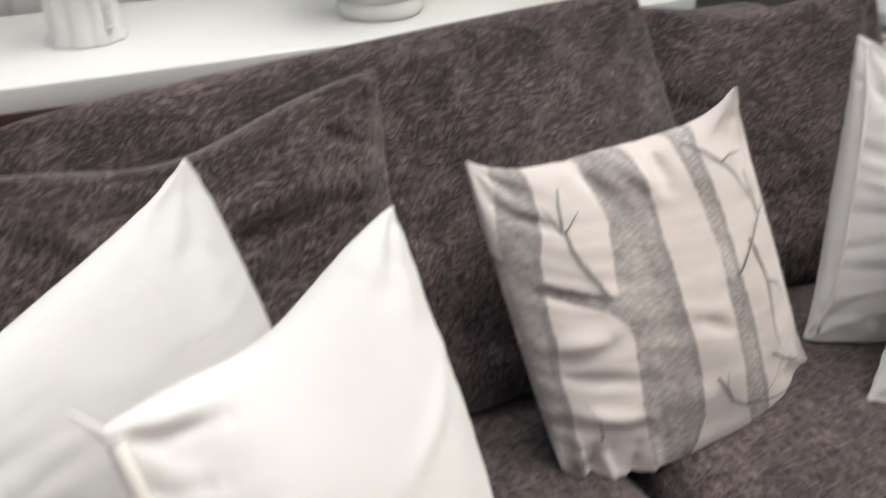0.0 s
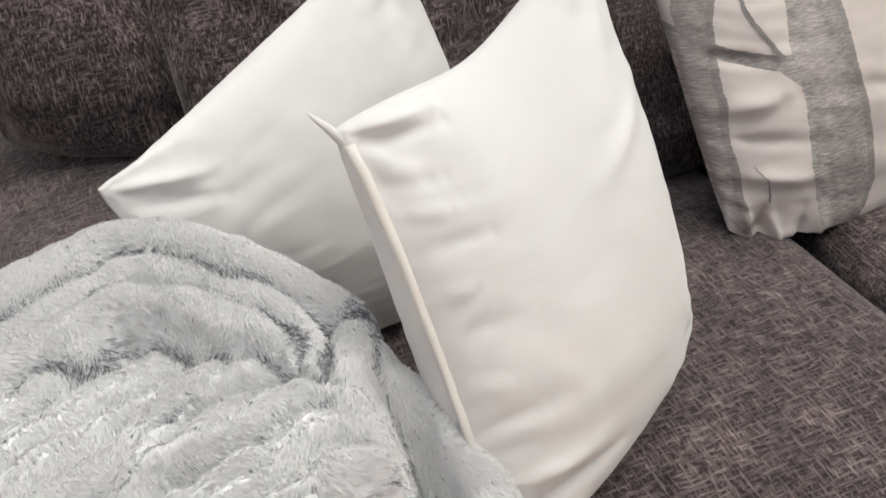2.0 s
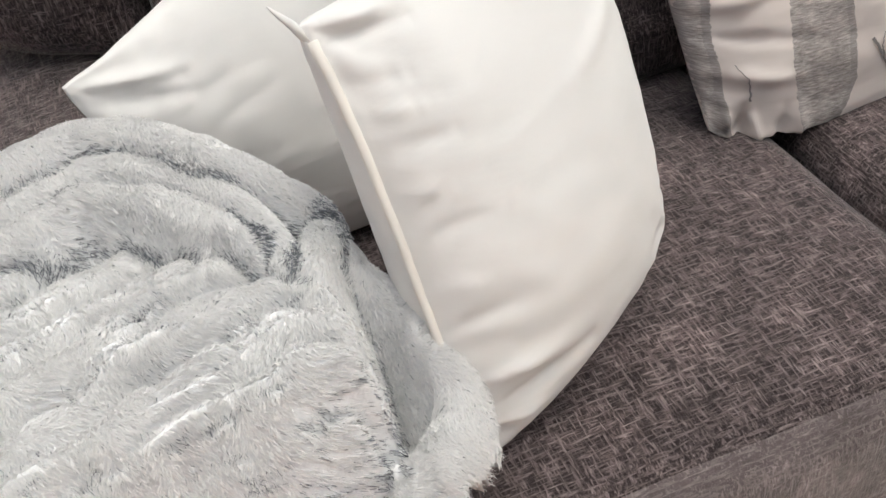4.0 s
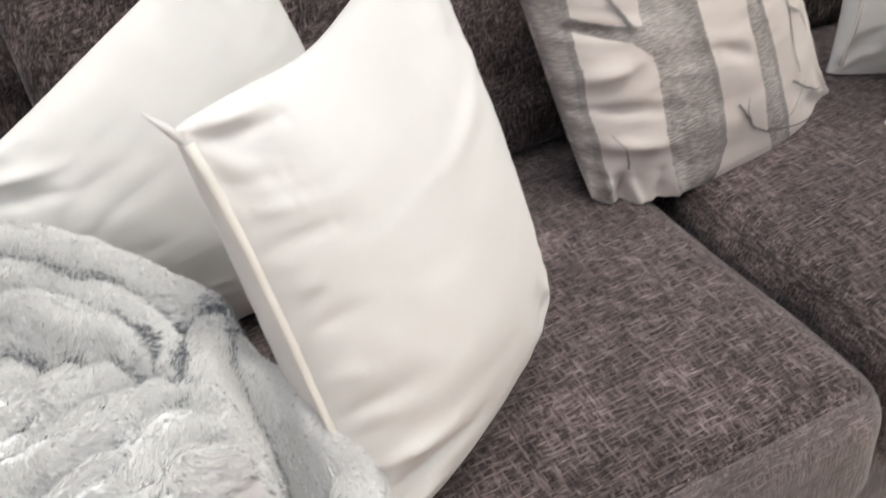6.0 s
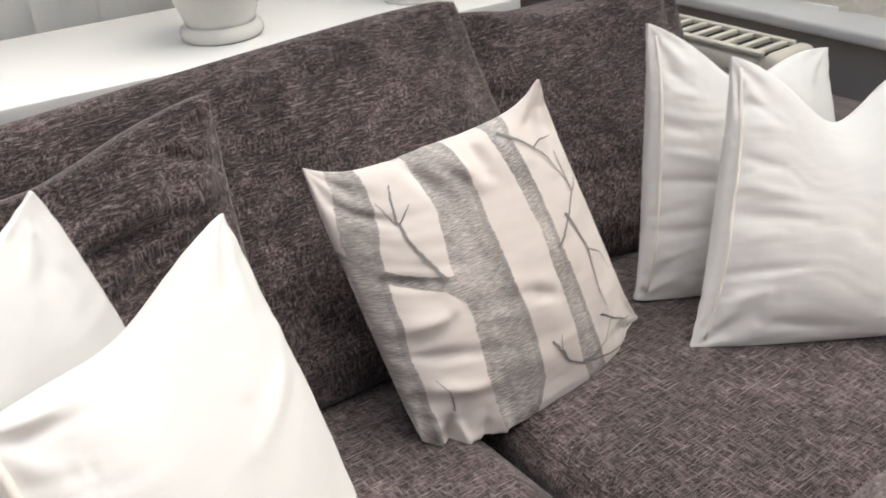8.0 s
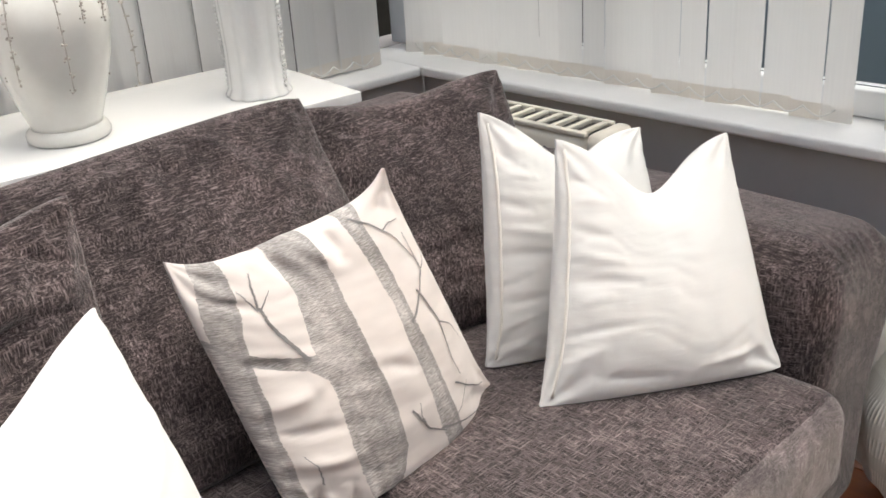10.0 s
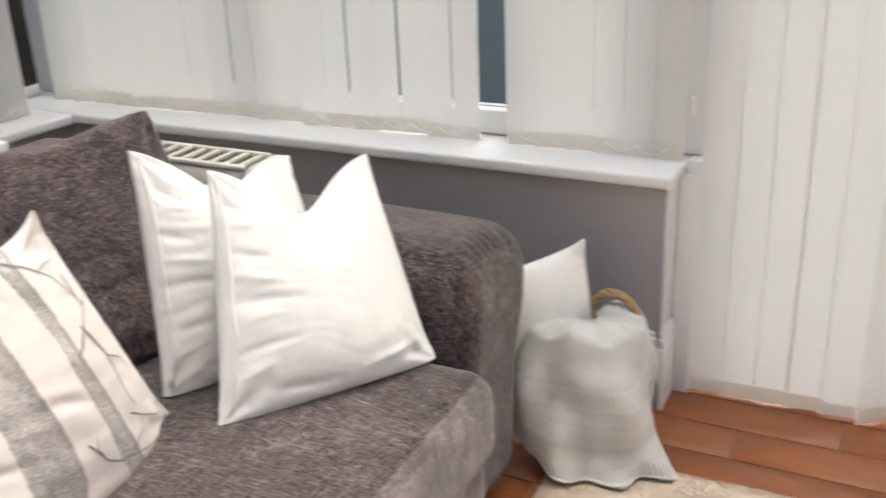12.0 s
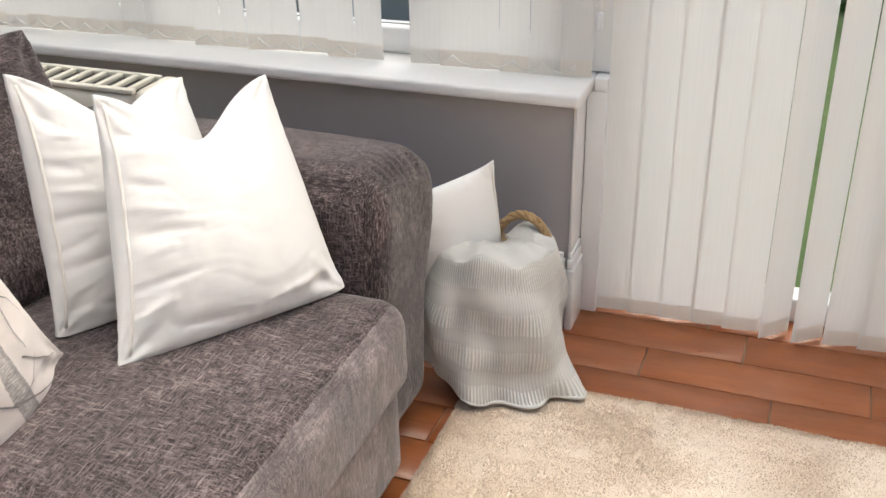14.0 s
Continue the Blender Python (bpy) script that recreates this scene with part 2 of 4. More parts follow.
KNIT = ribbed_knit("grey ribbed knit")
SPARKLE = plain("silvery dried sprig", (0.34, 0.30, 0.25), (0.62, 0.58, 0.52), 80.0, 0.35, 0.3)
SHED = plain("blue-grey wall outside", (0.30, 0.345, 0.42), (0.38, 0.43, 0.50), 1.2, 0.8)


# ---- mesh helpers ----
def from_arrays(name, verts, faces, mat, smooth=True, uvs=None):
    me = bpy.data.meshes.new(name)
    me.from_pydata([tuple(v) for v in verts], [], [tuple(int(i) for i in f) for f in faces])
    me.materials.append(mat)
    if smooth:
        me.polygons.foreach_set("use_smooth", [True] * len(me.polygons))
    if uvs is not None:
        layer = me.uv_layers.new(name="UVMap")
        loops = np.zeros(len(me.loops), dtype=np.int32)
        me.loops.foreach_get("vertex_index", loops)
        layer.data.foreach_set("uv", np.asarray(uvs, dtype=np.float32)[loops].ravel())
    me.update()
    return me


def part(name, data, mat=None, parent=None, label=""):
    """One mesh object, from a bmesh or a finished mesh, under a thing or a part."""
    if isinstance(data, bmesh.types.BMesh):
        me = bpy.data.meshes.new(name)
        data.to_mesh(me)
        data.free()
        me.materials.append(mat)
    else:
        me = data
    ob = new(name, me)
    ob.parent = parent
    if label:
        ob["label"] = label
    return ob


def thing(name, label, category, group="", kind="", at=(0, 0, 0)):
    ob = tagged(new(name), label, category, group, kind)
    ob.location = at
    return ob


def box_bm(x0, x1, y0, y1, z0, z1, bevel=0.0, segments=2):
    bm = bmesh.new()
    bmesh.ops.create_cube(bm, size=1.0)
    for v in bm.verts:
        v.co = Vector(((x0 + x1) / 2 + v.co.x * (x1 - x0), (y0 + y1) / 2 + v.co.y * (y1 - y0), (z0 + z1) / 2 + v.co.z * (z1 - z0)))
    if bevel:
        bmesh.ops.bevel(bm, geom=bm.edges[:], offset=bevel, segments=segments, profile=0.6, affect="EDGES")
        for f in bm.faces:
            f.smooth = True
    return bm


def boxes_bm(rows, bevel=0.0):
    """Several boxes joined in one mesh; rows of x0, x1, y0, y1, z0, z1."""
    out = bmesh.new()
    for r in rows:
        b = box_bm(*r, bevel=bevel)
        me = bpy.data.meshes.new("piece")
        b.to_mesh(me)
        b.free()
        out.from_mesh(me)
        bpy.data.meshes.remove(me)
    return out


def soft_box(name, x0, x1, y0, y1, z0, z1, r, mat, crown=0.0, lumps=0.004, n=26, shape=None):
    """An upholstered block: rounded edges, a domed top and slight lumps. shape may move the points further."""
    ticks = 0.5 - 0.5 * np.cos(np.linspace(0, np.pi, n + 1))
    ticks = np.interp(np.linspace(0, 1, n + 1), np.linspace(0, 1, n + 1), 0.65 * ticks + 0.35 * np.linspace(0, 1, n + 1)) * 2 - 1
    half = np.array([(x1 - x0) / 2, (y1 - y0) / 2, (z1 - z0) / 2])
    mid = np.array([(x1 + x0) / 2, (y1 + y0) / 2, (z1 + z0) / 2])
    verts, faces, seen = [], [], {}
    for axis in range(3):
        for side in (-1.0, 1.0):
            ids = np.zeros((n + 1, n + 1), dtype=int)
            for i, a in enumerate(ticks):
                for j, b in enumerate(ticks):
                    p = np.empty(3)
                    p[axis], p[(axis + 1) % 3], p[(axis + 2) % 3] = side, a, b
                    key = tuple(np.round(p, 6))
                    if key not in seen:
                        seen[key] = len(verts)
                        verts.append(p)
                    ids[i, j] = seen[key]
            for i in range(n):
                for j in range(n):
                    q = [ids[i, j], ids[i + 1, j], ids[i + 1, j + 1], ids[i, j + 1]]
                    faces.append(q if side > 0 else q[::-1])
    p = np.array(verts)
    rr = min(r, *(half * 0.98))
    q = p * half
    inner = np.clip(q, -(half - rr), half - rr)
    d = q - inner
    length = np.maximum(np.linalg.norm(d, axis=1, keepdims=True), 1e-9)
    out = inner + d / length * rr
    s = out / half
    dome = np.clip(1 - s[:, 0] ** 2, 0, 1) * np.clip(1 - s[:, 1] ** 2, 0, 1)
    out[:, 2] += crown * dome * (s[:, 2] > 0) * np.clip(s[:, 2], 0, 1)
    out += mid
    if lumps:
        for k in range(len(out)):
            out[k] += np.array(noise.noise_vector(Vector(out[k] * 6.0))) * lumps
    if shape:
        out = shape(out)
    return from_arrays(name, out, faces, mat)


class Cushion:
    """A scatter cushion hung between four corners: top left, top right, bottom right, bottom left, as seen from its front."""

    def __init__(self, corners, thick, pinch=0.07, chop=0.0, chop_at=0.5, chop_width=0.24, floor=None, lumps=0.0035, seed=0.0, bulge=0.5, back=1.0, belly=0.0, low_pinch=None, ears=0.6, high_pinch=None, drag=0.0, ridges=(), left=None, blunt=0.0):
        self.c = [np.array(v, dtype=float) for v in corners]
        self.thick, self.pinch, self.chop, self.chop_at, self.chop_width = thick, pinch, chop, chop_at, chop_width
        self.floor, self.lumps, self.seed, self.bulge, self.back = floor, lumps, seed, bulge, back
        self.belly, self.ears, self.drag, self.ridges, self.blunt = belly, ears, drag, ridges, blunt
        self.left = pinch if left is None else left
        self.low = pinch if low_pinch is None else low_pinch
        self.high = pinch if high_pinch is None else high_pinch
        tl, tr, br, bl = self.c
        n = np.cross(tr - bl, tl - br)
        self.normal = n / np.linalg.norm(n)

    def at(self, u, v, side=1.0, lift=0.0):
        """u from left to right, v from bottom to top; side 1 is the front, -1 the back."""
        tl, tr, br, bl = self.c
        eu, ev = 1 - (2 * u - 1) ** 4, 1 - (2 * v - 1) ** 4
        round_off = 1 - self.blunt * abs((2 * u - 1) * (2 * v - 1)) ** 9
        uu = 0.5 + (u - 0.5) * round_off * (1 - (self.left if u < 0.5 else self.pinch) * 2 * ev * abs(2 * u - 1))
        vv = 0.5 + (v - 0.5) * round_off * (1 - (self.low if v < 0.5 else self.high) * 2 * eu * abs(2 * v - 1))
        p = (bl * (1 - uu) + br * uu) * (1 - vv) + (tl * (1 - uu) + tr * uu) * vv
        dent = math.exp(-((u - self.chop_at) / self.chop_width) ** 2)
        p = p - (tl + tr - bl - br) / np.linalg.norm(tl + tr - bl - br) * self.chop * dent * v ** 2.2
        rim = max(math.sin(math.pi * u) * math.sin(math.pi * v ** (1 - self.belly)), 0.0)
        tip = math.exp(-(((1 - abs(2 * u - 1)) ** 2 + (1 - abs(2 * v - 1)) ** 2) / 0.09))
        h = self.thick * rim ** self.bulge * (1 - self.ears * tip) * (1 - 0.35 * dent * v ** 3 * (self.chop > 0))
        if side < 0:
            h *= self.back
        q = Vector(p * 9.0) + Vector((self.seed, self.seed * 2, side * 3))
        h += self.lumps * noise.noise(q) * rim ** 0.3 + self.lumps * 0.6 * noise.noise(q * 2.7) * rim ** 0.3
        if self.drag:
            pull = math.exp(-u / 0.3) + 0.35 * math.exp(-(1 - u) / 0.2) + 0.04
            crease = noise.noise(Vector((u * 3.2 + self.seed, v * 15 + 1.2 * noise.noise(Vector((u * 4, v * 3, self.seed))), self.seed)))
            h += self.drag * pull * (abs(crease) ** 0.8 - 0.25) * rim ** 0.25
            near = math.hypot(min(u, 1 - u), min(v, 1 - v))
            fan = math.sin(9 * math.atan2(min(v, 1 - v) + 1e-6, min(u, 1 - u) + 1e-6) + self.seed * 3)
            h += self.drag * 0.8 * fan * math.exp(-((near - 0.13) / 0.09) ** 2) * rim ** 0.3
        for (u0, v0), (u1, v1), amount, width in self.ridges:
            du, dv = u1 - u0, v1 - v0
            w = min(max(((u - u0) * du + (v - v0) * dv) / (du * du + dv * dv), 0), 1)
            h += amount * math.exp(-(math.hypot(u - u0 - w * du, v - v0 - w * dv) / width) ** 2) * math.sin(math.pi * min(max(w, 0.12), 0.88))
        ear = (abs(2 * u - 1) * abs(2 * v - 1)) ** 1.5
        h += 0.004 * ear * noise.noise(q * 6.0)
        p = p + self.normal * side * (h + 0.003) + self.normal * lift
        if self.floor is not None and p[2] < self.floor:
            p[2] = self.floor + (p[2] - self.floor) * 0.04
        return p

    def mesh(self, name, mat, n=44):
        ticks = 0.5 - 0.5 * np.cos(np.linspace(0, np.pi, n + 1))
        ticks = 0.6 * ticks + 0.4 * np.linspace(0, 1, n + 1)
        verts, uvs, faces = [], [], []
        for side in (1.0, -1.0):
            for v in ticks:
                for u in ticks:
                    verts.append(self.at(u, v, side))
                    uvs.append((u, v))
        m = n + 1
        for s in range(2):
            o = s * m * m
            for i in range(n):
                for j in range(n):
                    q = [o + i * m + j, o + i * m + j + 1, o + (i + 1) * m + j + 1, o + (i + 1) * m + j]
                    faces.append(q if s == 0 else q[::-1])
        ring = [j for j in range(n)] + [i * m + n for i in range(n)] + [n * m + j for j in range(n, 0, -1)] + [i * m for i in range(n, 0, -1)]
        for a, b in zip(ring, ring[1:] + ring[:1]):
            faces.append([b, a, a + m * m, b + m * m])
        return from_arrays(name, verts, faces, mat, uvs=uvs)

    def seam(self, name, mat, path, radius=0.004, lift=0.001):
        """A cord along a list of (u, v) places on the front."""
        return tube_mesh(name, [self.at(u, v, 1.0, lift) for u, v in path], radius, mat)


def tube_mesh(name, points, radius, mat, sides=7, closed=False):
    pts = [Vector(p) for p in points]
    radii = radius if isinstance(radius, (list, tuple)) else [radius] * len(pts)
    verts, faces = [], []
    side = None
    for i, p in enumerate(pts):
        a, b = pts[i - 1 if i or closed else 0], pts[(i + 1) % len(pts) if closed or i < len(pts) - 1 else i]
        t = (b - a).normalized()
        side = t.orthogonal() if side is None else (side - t * side.dot(t))
        side = side.normalized()
        up = t.cross(side)
        for k in range(sides):
            w = 2 * math.pi * k / sides
            verts.append(p + (side * math.cos(w) + up * math.sin(w)) * radii[i])
    rings = len(pts)
    for i in range(rings if closed else rings - 1):
        for k in range(sides):
            a, b = i * sides, ((i + 1) % rings) * sides
            faces.append([a + k, a + (k + 1) % sides, b + (k + 1) % sides, b + k])
    if not closed:
        faces.append(list(range(sides))[::-1])
        faces.append([(rings - 1) * sides + k for k in range(sides)])
    return from_arrays(name, verts, faces, mat)


def lathe_mesh(name, profile, mat, sides=48, lobes=0, depth=0.0):
    """A turned vessel from (radius, height) pairs; lobes scallop it."""
    verts, faces = [], []
    for r, z in profile:
        for k in range(sides):
            w = 2 * math.pi * k / sides
            s = r * (1 + depth * abs(math.cos(lobes * w / 2)) - depth) if lobes else r
            verts.append((s * math.cos(w), s * math.sin(w), z))
    for i in range(len(profile) - 1):
        for k in range(sides):
            faces.append([i * sides + k, i * sides + (k + 1) % sides, (i + 1) * sides + (k + 1) % sides, (i + 1) * sides + k])
    faces.append(list(range(sides))[::-1])
    return from_arrays(name, verts, faces, mat)


def strip_mesh(name, points, widths, normals, mat):
    """A flat ribbon along points, lying across the normals."""
    verts, faces = [], []
    for i, (p, w, nrm) in enumerate(zip(points, widths, normals)):
        t = Vector(points[min(i + 1, len(points) - 1)]) - Vector(points[max(i - 1, 0)])
        s = t.cross(Vector(nrm)).normalized() * w / 2
        verts += [Vector(p) - s, Vector(p) + s]
    for i in range(len(points) - 1):
        faces.append([2 * i, 2 * i + 1, 2 * i + 3, 2 * i + 2])
    return from_arrays(name, verts, faces, mat)


# ---- the room ----
SEAT = 0.45
BACK = pose(2.25, 2.12, 0, 0, 0, -5.2)  # the back wall's frame: x along the wall, y outwards


def setting(name, bm, mat, label, category, m=None):
    ob = tagged(part(name, bm, mat), label, category, kind="structure")
    if m is not None:
        ob.matrix_world = m
    return ob


ground = setting("ground", box_bm(-60, 60, -60, 60, -0.30, -0.12), LAWN, "mown green lawn outside the conservatory", "lawn")
floor = setting("floor", box_bm(-0.95, 2.62, -2.7, 2.45, -0.12, -0.006), GROUT, "terracotta wood-look plank tiles with pale grout joints", "floor")
setting("wall_east", box_bm(2.30, 2.62, 0.368, 2.6, -0.006, 0.60), GREY_WALL, "low grey painted conservatory wall below the windows", "wall")
setting("wall_north", box_bm(-3.18, 0.34, 0.05, 0.36, -0.006, 0.60), GREY_WALL, "low grey painted wall behind the console", "wall", BACK)
# unseen wall, set close to dim the left side, pale to bounce fill
setting("wall_west", box_bm(-1.15, -0.95, -2.9, 2.9, -0.006, 2.5), PALE_WALL, "plain pale wall, unseen, added to dim and fill the left side", "wall")
setting("wall_south", box_bm(-0.95, 2.8, -2.9, -2.7, -0.006, 2.5), PALE_WALL, "plain pale painted wall", "wall")
setting("wall_east_end", box_bm(2.30, 2.62, -2.7, -1.75, -0.006, 2.3), PALE_WALL, "plain pale painted wall beside the patio door", "wall")


sill = setting("window_sill_east", box_bm(2.25, 2.55, 0.345, 2.42, 0.583, 0.613, 0.009, 3), GLOSS_WHITE, "white gloss painted window sill with a rounded nose", "window sill")
setting("window_sill_north", box_bm(-3.17, -0.003, 0.0, 0.30, 0.583, 0.613, 0.009, 3), GLOSS_WHITE, "white gloss painted window sill behind the console", "window sill", BACK)
for name, x0, x1, y0, y1, m in (("baseboard_east", 2.278, 2.298, 0.369, 2.1, None), ("baseboard_end", 2.278, 2.385, 0.348, 0.366, None)):
    bm = boxes_bm([(x0, x1, y0, y1, -0.004, 0.165), (x0 + 0.006, x1, y0 + 0.004, y1, 0.165, 0.19), (x0 + 0.011, x1, y0 + 0.008, y1, 0.19, 0.205)], 0.003)
    setting(name, bm, GLOSS_WHITE, "white gloss skirting board with a stepped top", "skirting")
setting("trim_door_jamb", boxes_bm([(2.386, 2.486, 0.312, 0.3585, -0.004, 0.581), (2.386, 2.486, 0.312, 0.3435, 0.5815, 0.6135)], 0.002), UPVC, "white plastic door jamb beside the low wall", "trim")
setting("trim_corner", box_bm(2.295, 2.61, 0.360, 0.367, 0.206, 0.582, 0.002), GLOSS_WHITE, "white painted wall end beside the patio door", "trim")


def window(name, label, y0, y1, z0, z1, posts, m=None, mat=UPVC):
    """A framed window in the plane x = 0, running along y, with panes between posts."""
    w = thing(name, label, "window", kind="structure")
    part("window_frame", boxes_bm([(-0.03, 0.04, y0, y1, z0, z0 + 0.065), (-0.03, 0.04, y0, y1, z1 - 0.065, z1)], 0.006), mat, w)
    edges = [y0 + 0.03, *posts, y1 - 0.03]
    for y in edges:
        part("mullion", box_bm(-0.028, 0.038, y - 0.03, y + 0.03, z0 + 0.066, z1 - 0.066, 0.005), mat, w)
    for a, b in zip(edges, edges[1:]):
        pane = part("pane", box_bm(-0.004, 0.004, a + 0.031, b - 0.031, z0 + 0.067, z1 - 0.067), GLASS, w)
        pane.visible_shadow = False
    if m is not None:
        w.matrix_world = m
    return w


window("window_1", "white plastic framed window behind cream vertical blinds", 0.40, 2.36, 0.614, 2.25, [0.765, 1.55], pose(2.47, 0, 0))
window("window_2", "dark framed window behind grey-cream vertical blinds", 0.12, 3.16, 0.614, 2.25, [1.1, 2.1], BACK @ pose(0, 0.20, 0, 0, 0, 90), BLACK_FRAME)
window("door_1", "white framed glass patio door behind cream vertical blinds", -1.74, 0.30, 0.0, 2.25, [-0.35, -1.05], pose(2.52, 0, 0))
setting("trim_corner_post", box_bm(2.44, 2.62, 2.365, 2.46, 0.614, 2.25, 0.006), UPVC, "white corner post between the two windows", "trim")
setting("trim_door_post", box_bm(2.43, 2.58, 0.302, 0.40, 0.614, 2.25, 0.006), UPVC, "white post between window and patio door", "trim")
setting("trim_head", boxes_bm([(2.30, 2.62, -1.75, 2.6, 2.252, 2.36), (-0.95, 2.62, -2.7, -2.6, 2.252, 2.36)], 0.004), UPVC, "white ring beam under the glass roof", "trim")
setting("trim_head_north", box_bm(-3.18, 0.34, 0.05, 0.36, 2.252, 2.36, 0.004), UPVC, "white ring beam above the back window", "trim", BACK)
roof = setting("ceiling", boxes_bm([(-0.95, 2.62, y - 0.03, y + 0.03, 2.362, 2.44) for y in (-2.4, -1.7, -1.0, -0.3, 0.4, 1.1, 1.8, 2.5)], 0.004), UPVC, "white conservatory roof bars with glazing", "ceiling")
roof_glass = setting("ceiling_glazing", box_bm(-0.95, 2.62, -2.7, 2.9, 2.445, 2.455), GLASS, "clear roof glazing", "ceiling")
roof_glass.visible_shadow = False

# boards added to darken the view behind the back window; hedge beyond the patio
setting("backdrop_fence", boxes_bm([(-6 + 0.15 * i, -6 + 0.15 * i + 0.146, 1.3, 1.32 + 0.01 * (i % 2), -0.12, 2.3) for i in range(70)]), DARK_BOARD, "dark boards added to keep light from the back window", "fence", BACK)


def hedge(name, x, y0, y1, height, count, label):
    rng = np.random.default_rng(7)
    verts, faces = [], []
    for k in range(count):
        c = np.array([x + rng.uniform(-0.35, 0.35), rng.uniform(y0, y1), rng.uniform(-0.12, height + 0.25 * math.sin(k))])
        a = rng.normal(size=3)
        b = rng.normal(size=3)
        a, b = a / np.linalg.norm(a) * 0.05, b / np.linalg.norm(b) * 0.035
        o = len(verts)
        verts += [c - a, c + b, c + a, c - b]
        faces.append([o, o + 1, o + 2, o + 3])
    ob = part(name, from_arrays(name, verts, faces, HEDGE, smooth=False))
    return tagged(ob, label, "hedge", kind="stuff")


hedge("hedge", 6.5, -6.0, 4.5, 0.9, 9000, "leafy green garden hedge beyond the patio")


# ---- vertical blinds ----
def slat_mesh(name, height, seed, width):
    """One hanging strip of cloth, with a slight curl."""
    rng = random.Random(seed)
    rows = 10
    bow = rng.uniform(-0.004, 0.004)
    lean = rng.uniform(-0.003, 0.003)
    verts, faces = [], []
    for i in range(rows + 1):
        z = height * i / rows
        for j in range(5):
            s = (j / 4 - 0.5) * width
            verts.append((bow * (1 - (2 * s / width) ** 2) + lean * (1 - i / rows), s, z))
    for i in range(rows):
        for j in range(4):
            faces.append([i * 5 + j, i * 5 + j + 1, i * 5 + j + 6, i * 5 + j + 5])
    return from_arrays(name, verts, faces, SLAT)


def blind(name, label, y0, count, pitch, z0, z1, m, turns, missing=(), chain=True, spare=0.0012, slack=0.0):
    """A row of hanging strips along y, from y0 downwards, on a head rail."""
    b = thing(name, label, "vertical blind")
    rng = random.Random(name)
    meshes = [slat_mesh("slat", z1 - z0, k, pitch + spare) for k in range(6)]
    hem = bmesh.new()
    hem.faces.new([hem.verts.new(v) for v in ((-0.0018, pitch * 0.49, 0.001), (-0.0018, -pitch * 0.49, 0.001), (-0.0018, -pitch * 0.49, 0.040), (-0.0018, pitch * 0.49, 0.040))])
    hem_me = bpy.data.meshes.new("hem")
    hem.to_mesh(hem_me)
    hem.free()
    hem_me.materials.append(POCKET)
    part("head_rail", box_bm(-0.025, 0.025, y0 - (count - 0.5) * pitch, y0 + 0.05, z1 + 0.004, z1 + 0.045, 0.004), UPVC, b)
    ends = []
    for k in range(count):
        if k in missing:
            continue
        y = y0 - pitch * k + rng.uniform(-slack, slack)
        s = new("slat", meshes[rng.randrange(6)])
        s.parent = b
        turn = turns.get(k, 4 + rng.uniform(-4, 5))
        s.matrix_local = pose(rng.uniform(-0.003, 0.003), y, z0 + rng.uniform(-0.003, 0.003), 0, 0, turn)
        h = new("hem", hem_me)
        h.parent = s
        h.matrix_local = pose(0, 0, 0)
        ends.append((y, turn))
    if chain:
        for (ya, ta), (yb, tb) in zip(ends, ends[1:]):
            if abs(ya - yb) > pitch * 1.5:
                continue
            pts = [Vector((-0.012, ya + (yb - ya) * i / 8, z0 + 0.030 - 0.020 * math.sin(math.pi * i / 8))) for i in range(9)]
            part("bottom_chain", tube_mesh("bottom_chain", pts, 0.0019, CHAIN, 5), None, b)
    b.matrix_world = m
    return b


blind("vertical_blind", "cream cloth vertical blind hanging over the east window sill", 2.26, 19, 0.0758, 0.616, 2.2, pose(2.372, 0, 0), {0: 35, 1: 28, 4: 12, 6: 13, 8: 13, 10: 12, 12: 13, 14: 12}, spare=-0.0050, slack=0.0028)
blind("vertical_blind", "cream cloth vertical blind beside the window gap", 0.752, 6, 0.0735, 0.616, 2.2, pose(2.372, 0, 0), {}, spare=-0.0024, slack=0.001)
blind("vertical_blind", "full-length cream vertical blind over the patio door", 0.268, 24, 0.078, 0.006, 2.2, pose(2.405, 0, 0), {3: 4, 4: 8, 5: 42, 6: 38, 7: 14}, chain=False, spare=0.010)
blind("vertical_blind", "greyish cream vertical blind behind the console", 3.036, 41, 0.0735, 0.616, 2.2, BACK @ pose(0, 0.12, 0, 0, 0, 90), {3: 17, 11: 18, 16: 17, 27: 16, 36: 17}, spare=0.006)


# ---- sofa ----
sofa = thing("sofa", "brown-grey chenille sofa with loose back cushions and scroll arms", "sofa")


def seat_shape(p):
    p[:, 2] -= 0.010 * np.clip((p[:, 1] - 0.7) / 0.4, 0, 1)
    return p


def pale_front(me, limit):
    """Gives the faces turned to the front, up to limit, the paler chenille."""
    me.materials.append(PALE_CHENILLE)
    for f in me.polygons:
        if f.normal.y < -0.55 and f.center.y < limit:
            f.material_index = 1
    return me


part("base", pale_front(soft_box("base", 0.21, 1.612, 0.515, 1.40, 0.045, 0.285, 0.035, CHENILLE), 0.56), None, sofa)
part("seat_cushion", pale_front(soft_box("seat_cushion", 0.205, 0.912, 0.475, 1.32, 0.25, 0.440, 0.055, CHENILLE, 0.012, 0.005, 34, seat_shape), 0.56), None, sofa)
part("seat_cushion", pale_front(soft_box("seat_cushion", 0.928, 1.610, 0.485, 1.32, 0.25, 0.443, 0.055, CHENILLE, 0.010, 0.005, 34, seat_shape), 0.56), None, sofa)
